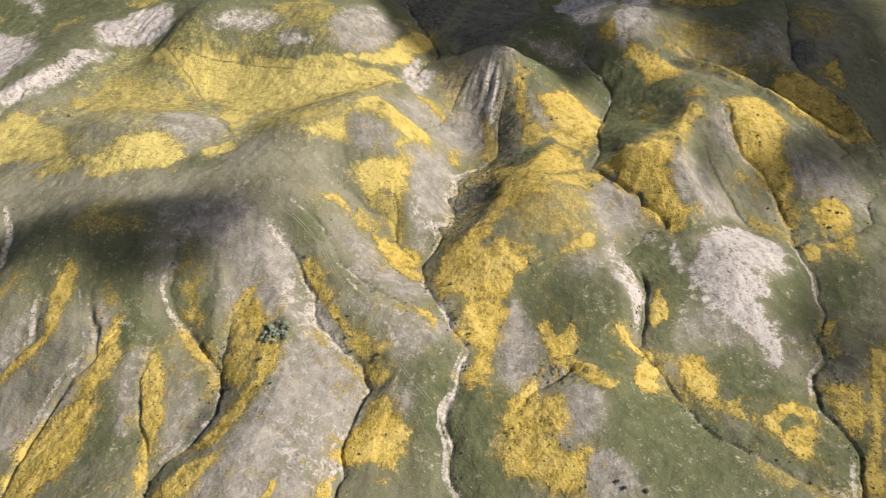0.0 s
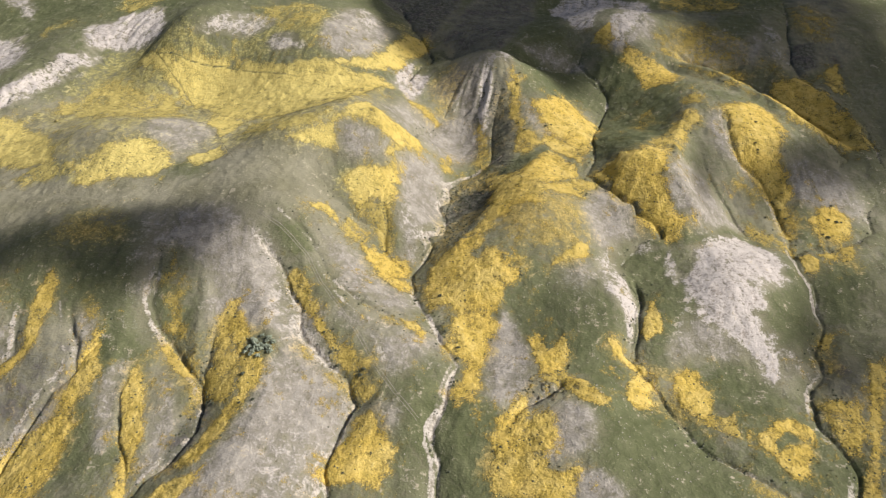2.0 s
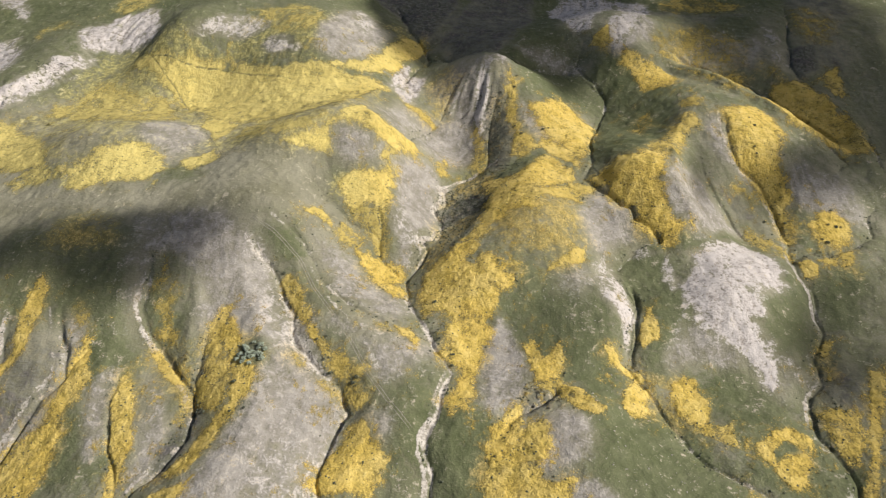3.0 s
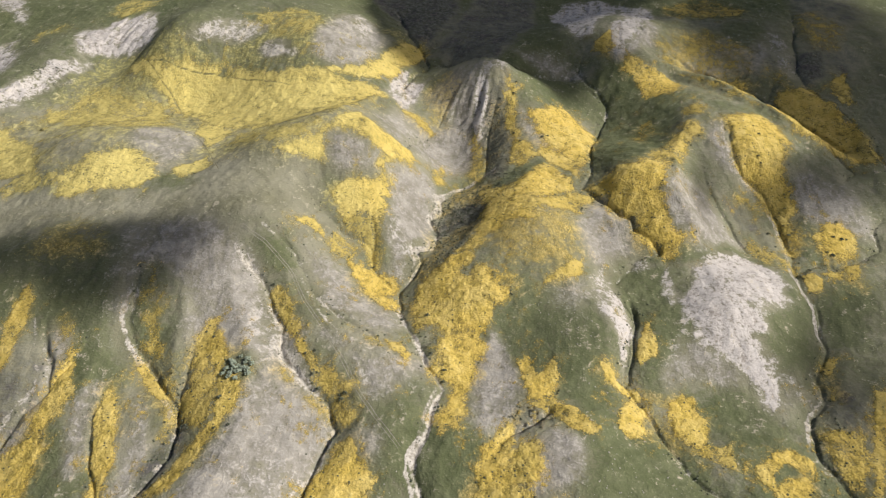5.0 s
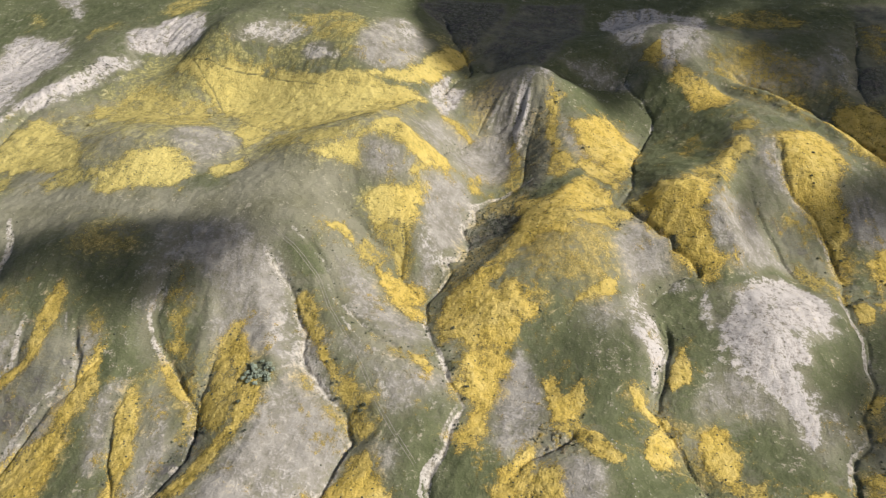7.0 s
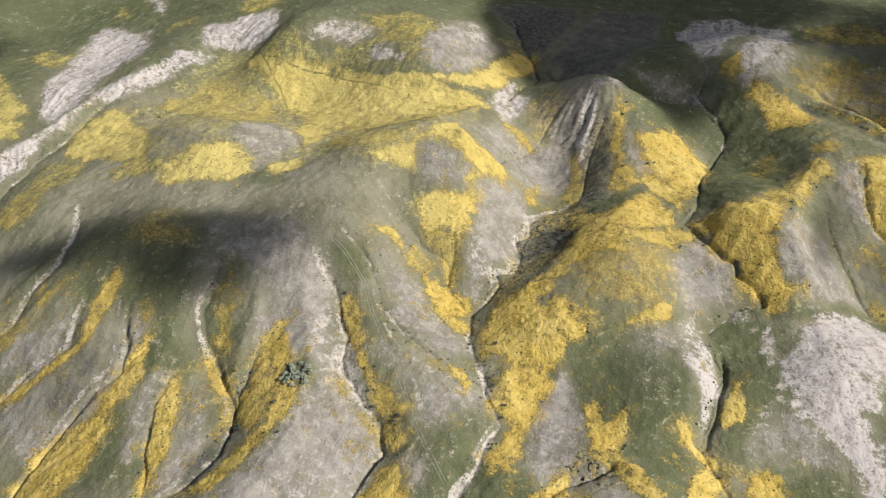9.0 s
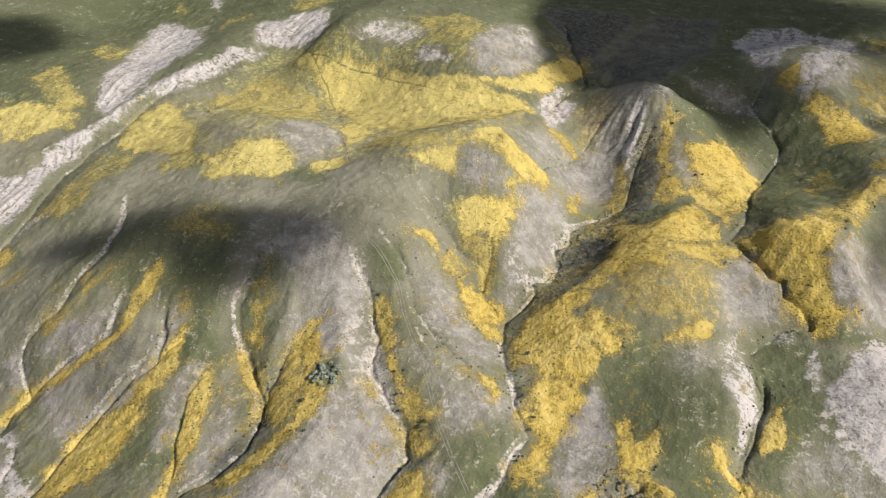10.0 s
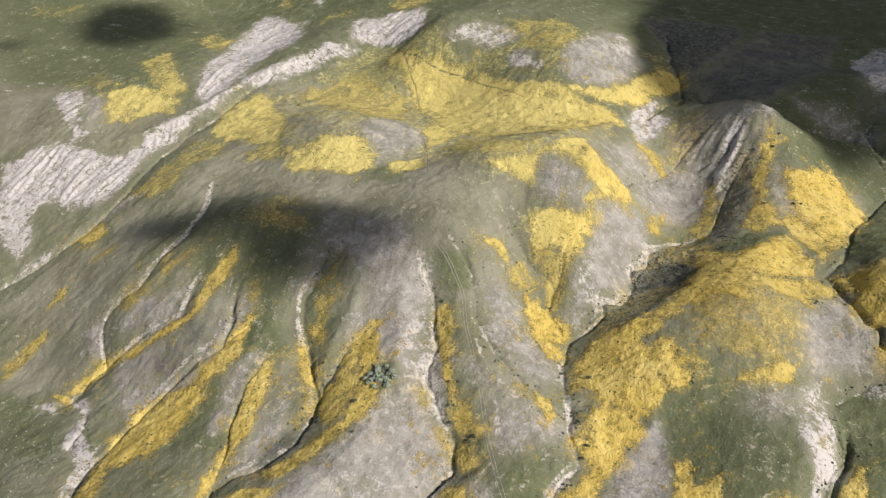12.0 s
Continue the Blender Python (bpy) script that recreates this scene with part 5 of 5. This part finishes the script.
def carpet(order, density, poly):
    """One drift of flowers, a ragged knee-high sheet over the grass."""
    xs, ys = [p[0] for p in poly], [p[1] for p in poly]
    step = 1.2 if density < 0.5 else 0.76 if min(ys) < 450 else 1.0
    gx, gy = np.arange(min(xs) - 11, max(xs) + 11, step), np.arange(min(ys) - 11, max(ys) + 11, step)
    x, y = [a.ravel() for a in np.meshgrid(gx, gy)]
    ring = list(zip(poly, poly[1:] + poly[:1]))
    area = abs(sum(a * d - b * c for (a, b), (c, d) in ring)) / 2
    span = min(8.0, max(1.3, 0.75 * area / sum(math.hypot(c - a, d - b) for (a, b), (c, d) in ring)))
    s = inside(x, y, poly) + 0.5 * span * grain(x, y, 3.2 * span, 11, 4)
    thick = smooth(-1.0 * span, 1.0 * span, s)
    patchy = 0.47 + 0.3 * grain(x, y, 9, 12, 4) + 0.06 * FINE.read(RILL_SMALL, x, y) + 0.2 * grain(x, y, 2.3, 13, 2)
    bloom = np.maximum(thick * (1.18 * density - 0.06), 0.3 * density * smooth(-9, 2, s)) - patchy
    lift = np.clip(0.3 + 0.35 * bloom, 0.22, 0.5) + 0.05 * grain(x, y, 1.6, 14 + order, 1) - 0.0012 * order
    spot = np.clip(np.round((y - FINE.y0) / FINE.step), 0, FINE.ny - 1).astype(int) * FINE.nx + np.clip(np.round((x - FINE.x0) / FINE.step), 0, FINE.nx - 1).astype(int)
    for key in ("trail_a", "trail_b", "trail_c"):
        k = near(x, y, LINES[key], 3)
        bloom[k] -= 1.1 * smooth(0.6, 0.2, along(x[k], y[k], LINES[key]))
    keep = (bloom > -0.4) & (LAYERS[spot] < 3) & ~FULL[spot]
    LAYERS[np.unique(spot[keep])] += 1
    FULL[spot[bloom > 0.42]] = True
    keep = keep.reshape(len(gy), len(gx))
    cell = keep[:-1, :-1] | keep[1:, :-1] | keep[:-1, 1:] | keep[1:, 1:]
    faces = grid_faces(len(gx), len(gy))[cell.ravel()]
    if len(faces) < 4:
        return
    used, faces = np.unique(faces, return_inverse=True)
    x, y, lift, bloom = x[used], y[used], lift[used], bloom[used]
    z = height(x, y) + lift + 0.05
    ob = new("wildflower_patch", mesh_from("wildflower_patch", np.stack((x, y, z), 1), faces.reshape(-1, 4), FLOWER, {"bloom": bloom, "hazy_lemon": smooth(40, -120, x) * smooth(420, 520, y), "rich": np.full(len(x), min(1.0, 0.3 + 0.75 * density))}))
    how = "dense carpet of golden yellow wildflowers" if density > 0.8 else "patchy drift of yellow wildflowers" if density > 0.55 else "thin scatter of yellow wildflowers"
    spread_of = np.sqrt(np.maximum(np.linalg.eigvalsh(np.cov(np.array(poly, float).T)), 1))
    size = "long narrow " if spread_of[1] > 2.6 * spread_of[0] else "broad " if area > 2500 else "small " if area < 500 else ""
    tagged(ob, size + how + " on the slope", "wildflowers", "wildflower patches on the hills", "stuff")


for order, (density, poly) in enumerate(PATCHES):
    carpet(order, density, poly)


# ---- tracks and trails ----
SCRUBBY.append([(-410, 721), (-376, 735), (-369, 695), (-393, 683)])
SCRUBBY.append([(7, 539), (32, 570), (51, 515), (39, 480), (25, 455), (7, 455), (-6, 450), (-8, 464), (7, 491)])
SCRUBBY.append([(-125, 352), (-117, 357), (-102, 351), (-101, 342), (-114, 343)])
SCRUBBY.append([(-145, 312), (-142, 328), (-133, 316), (-138, 295), (-150, 278), (-160, 269), (-158, 274), (-147, 291)])
SCRUBBY.append([(59, 680), (70, 669), (66, 632), (67, 582), (51, 572), (56, 651)])
SCRUBBY.append([(239, 321), (255, 337), (264, 321), (249, 289), (243, 300)])
SCRUBBY.append([(2, 384), (12, 390), (18, 375), (12, 367), (6, 372)])
SCRUBBY.append([(-44, 319), (-39, 311), (-49, 295), (-58, 280), (-49, 301)])
SCRUBBY.append([(44, 669), (66, 667), (70, 639), (71, 587), (55, 582), (53, 627)])
SCRUBBY.append([(0, 539), (61, 577), (80, 562), (60, 511), (5, 520)])


def ribbon(name, line, width, shift, material, lift=0.12):
    pts = []
    for (a, b), (c, d) in zip(line, line[1:]):
        n = max(1, int(math.hypot(c - a, d - b) / 2))
        pts += [(a + (c - a) * i / n, b + (d - b) * i / n) for i in range(n)]
    p = np.array(pts + [line[-1]], float)
    for _ in range(6):
        p[1:-1] = (p[:-2] + 2 * p[1:-1] + p[2:]) / 4
    d = np.gradient(p, axis=0)
    side = np.stack((-d[:, 1], d[:, 0]), 1) / np.maximum(np.hypot(d[:, 0], d[:, 1]), 1e-6)[:, None]
    wob = 1 + 0.3 * grain(p[:, 0], p[:, 1], 6, 21, 2)
    offs = [-0.5, -0.17, 0.17, 0.5]
    rows = np.concatenate([p + side * (shift + width * o * wob[:, None]) for o in offs])
    z = height(rows[:, 0].copy(), rows[:, 1].copy()) + np.repeat([-0.15, lift, lift, -0.15], len(p))
    i = np.arange(len(p) - 1)
    faces = np.concatenate([np.stack((i + k * len(p), i + 1 + k * len(p), i + 1 + (k + 1) * len(p), i + (k + 1) * len(p)), 1) for k in range(3)])
    return mesh_from(name, np.concatenate((rows, z[:, None]), 1), faces, material)


track = tagged(new("dirt_track"), "two worn pale wheel ruts running down the slope", "track", kind="structure")
for shift in (-0.9, 0.9):
    new("wheel_rut", ribbon("wheel_rut", LINES["ruts"], 0.65, shift, RUT)).parent = track
for key in ("trail_a", "trail_b", "trail_c"):
    tagged(new("trail", ribbon("trail", LINES[key], 0.6, 0, TRAIL, 0.1)), "narrow dark trodden trail through the yellow flower field", "trail", kind="structure")
# ---- shrubs ----
SHRUB_LEAF = plain("shrub_leaf", (0.055, 0.062, 0.04), (0.14, 0.15, 0.11), 2.0)
THICKET_LEAF = plain("thicket_leaf", (0.22, 0.26, 0.2), (0.36, 0.4, 0.32), 1.5)
SHRUB_STEM = plain("shrub_stem", (0.1, 0.08, 0.06), (0.2, 0.17, 0.13), 3.0)
SPOTS = {}
SPOTS["bush"] = [(-42, 339), (-59, 344), (5, 405), (17, 361), (95, 250), (98, 246), (109, 244), (-48, 273), (-44, 336), (17, 353), (-268, 708), (-100, 419), (-64, 352), (-12, 407), (329, 516), (321, 501), (326, 498), (330, 498), (314, 483), (311, 486), (294, 533), (290, 520), (285, 606), (287, 596), (276, 513), (291, 510), (280, 572), (281, 567), (-115, 330), (-113, 310), (-130, 375), (-105, 311), (-131, 315), (-70, 365), (-64, 366), (6, 406), (18, 361), (77, 620), (82, 607), (107, 613), (102, 611), (79, 665), (82, 676)]
SPOTS["thicket"] = [(-115, 349), (-112, 353), (-107, 346), (-113, 343), (-117, 346), (-104, 348), (-108, 341), (-116, 349), (-114, 355), (-110, 348), (-108, 357), (-104, 352), (-102, 347), (-100, 351), (-112, 345), (-112, 352), (-108, 350), (-105, 348), (-103, 354), (-109, 346), (-101, 344)]


def lump(seed):
    """A small ragged tuft: points and triangles of a rough ball of 20 faces."""
    bm = bmesh.new()
    bmesh.ops.create_icosphere(bm, subdivisions=1, radius=1)
    rng = np.random.default_rng(seed)
    v = np.array([p.co for p in bm.verts]) * (0.7 + 0.5 * rng.random((len(bm.verts), 1)))
    f = np.array([[p.index for p in face.verts] for face in bm.faces])
    bm.free()
    return v, f


LUMPS = [lump(i) for i in range(6)]


def heap(centres, sizes, flat, rng):
    """Many tufts joined: their points and triangles."""
    verts, faces, count = [], [], 0
    for (x, y, z), r in zip(centres, sizes):
        v, f = LUMPS[int(rng.integers(len(LUMPS)))]
        a = rng.random() * 6.28
        turn = np.array([[math.cos(a), -math.sin(a), 0], [math.sin(a), math.cos(a), 0], [0, 0, flat]])
        verts.append(v @ turn.T * r + (x, y, z))
        faces.append(f + count)
        count += len(v)
    return np.concatenate(verts), np.concatenate(faces)


def bush(x, y, r, rng, leaf, label, group):
    """A round shrub: short stems under a crown of many leafy tufts."""
    z = float(height(np.array([float(x)]), np.array([float(y)]))[0])
    root = new("shrub")
    root.location = (x, y, z)
    a, d = rng.random(26) * 6.28, np.sqrt(rng.random(26)) * r
    up = 0.35 * r + 0.75 * np.sqrt(np.maximum(r * r - d * d, 0)) * (0.55 + 0.45 * rng.random(26))
    v, f = heap(np.stack((d * np.cos(a), d * np.sin(a), up), 1), 0.3 * r * (0.7 + 0.6 * rng.random(26)), 0.8, rng)
    new("crown", mesh_from("crown", v, f, leaf)).parent = root
    bm = bmesh.new()
    for k in range(5):
        b = k * 1.26 + rng.random()
        lean = Matrix.Rotation(0.5, 4, Vector((-math.sin(b), math.cos(b), 0)))
        bmesh.ops.create_cone(bm, segments=5, radius1=0.07 * r, radius2=0.03 * r, depth=1.2 * r, matrix=lean @ Matrix.Translation((0, 0, 0.5 * r)))
    me = bpy.data.meshes.new("stem")
    bm.to_mesh(me)
    bm.free()
    me.materials.append(SHRUB_STEM)
    new("stem", me).parent = root
    tagged(root, label, "shrub", group)


rng = np.random.default_rng(5)
for x, y in SPOTS["bush"]:
    bush(x, y, 0.9 + 0.6 * rng.random(), rng, SHRUB_LEAF, "dark green rounded shrub growing among the wildflowers", "single shrubs on the hills")
for x, y in SPOTS["thicket"]:
    bush(x, y, 1.3 + 0.7 * rng.random(), rng, THICKET_LEAF, "grey-green shrub in a small thicket on the dry slope", "shrubs of the thicket")


def scrub(name, label, spots, low, high):
    """A scatter of low dark tufts too many to count."""
    rng = np.random.default_rng(len(spots))
    p = np.array(spots)
    z = height(p[:, 0].copy(), p[:, 1].copy())
    r = low + (high - low) * rng.random(len(p)) ** 2
    v, f = heap(np.stack((p[:, 0], p[:, 1], z + 0.25 * r), 1), r, 0.75, rng)
    tagged(new(name, mesh_from(name, v, f, SHRUB_LEAF)), label, "shrubs", kind="stuff")


def in_poly(poly, count, rng):
    xs, ys = [p[0] for p in poly], [p[1] for p in poly]
    x, y = min(xs) + (max(xs) - min(xs)) * rng.random(count), min(ys) + (max(ys) - min(ys)) * rng.random(count)
    k = inside(x, y, poly) + 3 * grain(x, y, 9, 61, 2) > 0
    return list(zip(x[k], y[k]))


among = []
for density, poly in PATCHES:
    xs, ys = [p[0] for p in poly], [p[1] for p in poly]
    if density < 0.6 or min(ys) > 520 and min(xs) < 0:
        continue
    among += in_poly(poly, int((max(xs) - min(xs)) * (max(ys) - min(ys)) / 17), rng)
scrub("flower_tufts", "low dark green tufts dotted through the yellow flowers", among, 0.3, 0.9)
banks = []
for name, width, rise, line in CUTS:
    if rise < 0:
        for (a, b), (c, d) in zip(line, line[1:]):
            for _ in range(int(math.hypot(c - a, d - b) / 2.2)):
                u = rng.random()
                banks.append((a + u * (c - a) + rng.normal() * 0.4 * width, b + u * (d - b) + rng.normal() * 0.4 * width))
scrub("bank_scrub", "low dark scrub along the gully banks", banks, 0.3, 0.9)
slopes = []
for poly in SCRUBBY:
    xs, ys = [p[0] for p in poly], [p[1] for p in poly]
    slopes += in_poly(poly, int((max(xs) - min(xs)) * (max(ys) - min(ys)) / 9), rng)
scrub("slope_scrub", "dense dark scrub on the shaded slopes", slopes, 0.3, 0.9)


# ---- loose pale stones beside the washes ----
STONE = plain("pale_stone", (0.4, 0.37, 0.34), (0.62, 0.58, 0.54), 1.5)
STONY = []
STONY.append([(-357, 260), (-318, 279), (-246, 226), (-287, 212)])
STONY.append([(-716, 630), (-475, 590), (-436, 551), (-580, 528)])
STONY.append([(105, 357), (149, 320), (161, 274), (112, 247), (94, 282)])
STONY.append([(72, 416), (123, 422), (132, 380), (84, 375)])
STONY.append([(-28, 296), (0, 296), (-1, 257), (-27, 256)])
stones = []
for poly in STONY:
    xs, ys = [p[0] for p in poly], [p[1] for p in poly]
    stones += in_poly(poly, int((max(xs) - min(xs)) * (max(ys) - min(ys)) / 30), rng)
p = np.array(stones)
r = 0.18 + 0.42 * rng.random(len(p)) ** 3
v, f = heap(np.stack((p[:, 0], p[:, 1], height(p[:, 0].copy(), p[:, 1].copy()) + 0.1 * r), 1), r, 0.7, rng)
tagged(new("loose_stones", mesh_from("loose_stones", v, f, STONE)), "pale loose stones scattered over the grass beside the wash", "stones", kind="stuff")


# ---- broken cloud, never in view, laid out so that its shade darkens the hills ----
CLOUDS, CLOUD_BASE = [], 650.0


def cloud(x, y, rx, ry, turn, dense):
    """A soft heap of cloud whose shade falls round the place x, y on the ground."""
    ground_z = float(height(np.array([float(x)]), np.array([float(y)]))[0])
    at = Vector((x, y, ground_z)) + TO_SUN * ((CLOUD_BASE - ground_z) / TO_SUN.z)
    CLOUDS.append((at.x, at.y, 1.3 * rx, 1.3 * ry, radians(turn), dense))


cloud(-166, 435, 72, 56, 0, 0.8)
cloud(-257, 438, 90, 50, 0, 0.35)
cloud(-269, 437, 85, 50, 0, 0.28)
cloud(-283, 400, 65, 45, 0, 0.4)
cloud(-189, 417, 60, 50, 0, 0.5)
cloud(93, 717, 50, 34, 0, 0.45)
cloud(42, 840, 138, 130, 0, 1.5)
cloud(52, 878, 115, 170, 0, 1.3)
cloud(343, 800, 150, 90, 0, 0.75)
cloud(267, 933, 300, 120, 0, 0.7)
cloud(419, 636, 80, 140, 0, 1.2)
cloud(441, 772, 130, 110, 0, 0.85)
# heap added to darken the slope by the fork, in place of gully shading
cloud(228, 537, 36, 66, 8, 0.75)
cloud(196, 676, 60, 60, 0, 0.3)
cloud(-700, 745, 110, 75, 0, 1.1)
cloud(-355, 410, 50, 24, 0, 0.5)
cloud(300, 389, 70, 90, 0, 0.6)
cloud(254, 283, 60, 110, 0, 0.45)
cloud(134, 736, 60, 45, 0, 0.3)
cloud(-355, 309, 34, 26, 0, 0.4)
cloud(380, 677, 110, 70, -40, 0.75)
cloud(83, 1028, 220, 260, 0, 1.5)
cloud(405, 819, 110, 120, 0, 0.6)
cloud(151, 716, 70, 50, 0, 0.4)
cloud(173, 753, 90, 60, 0, 0.35)
cloud(321, 550, 60, 50, 0, 0.55)
# unseen heaps added to darken ground that came out too bright
cloud(366, 665, 60, 60, 0, 0.3)
cloud(306, 554, 80, 70, 0, 0.3)
cloud(289, 437, 80, 120, 0, 0.12)
cloud(-194, 451, 58, 40, 0, 0.25)
cloud(-255, 456, 65, 34, 0, 0.2)
cloud(95, 383, 75, 65, 0, 0.35)
cloud(-246, 355, 45, 40, 0, 0.3)
cloud(131, 731, 60, 45, 0, 0.8)
cloud(111, 858, 70, 60, 0, 0.6)
cloud(55, 699, 34, 24, 0, 0.5)
cloud(-665, 690, 75, 60, 0, 0.7)
cloud(-804, 631, 40, 30, 0, 0.5)
cloud(139, 692, 36, 24, 0, 0.5)
cloud(53, 682, 26, 20, 0, 0.35)
cloud(225, 603, 40, 40, 0, 0.5)
low_x, low_y = min(c[0] - 1.05 * c[2] for c in CLOUDS) - 150, min(c[1] - c[3] for c in CLOUDS) - 150
high_x, high_y = max(c[0] + c[2] for c in CLOUDS) + 150, max(c[1] + c[3] for c in CLOUDS) + 150
gx, gy = np.arange(low_x, high_x, 7.0), np.arange(low_y, high_y, 7.0)
x, y = [v.ravel() for v in np.meshgrid(gx, gy)]
thickness = np.zeros(x.shape)
for cx, cy, rx, ry, turn, dense in CLOUDS:
    u, v = (x - cx) * math.cos(turn) + (y - cy) * math.sin(turn), (y - cy) * math.cos(turn) - (x - cx) * math.sin(turn)
    thickness += dense * (1 - smooth(0.05, 1.0, np.hypot(u / rx, v / ry)))
thickness = np.minimum(thickness, 1.5)
keep = thickness.reshape(len(gy), len(gx)) > 0.03
cell = keep[:-1, :-1] | keep[1:, :-1] | keep[:-1, 1:] | keep[1:, 1:]
used, faces = np.unique(grid_faces(len(gx), len(gy))[cell.ravel()], return_inverse=True)
verts = np.stack((x, y, CLOUD_BASE + 14 * thickness + 5 * grain(x, y, 40, 31, 2)), 1)[used]
broken_cloud = new("cloud", mesh_from("cloud", verts, faces.reshape(-1, 4), CLOUD, {"thickness": thickness[used]}))
tagged(broken_cloud, "soft ragged white broken cloud, out of view, that shades the hills", "cloud", kind="structure")
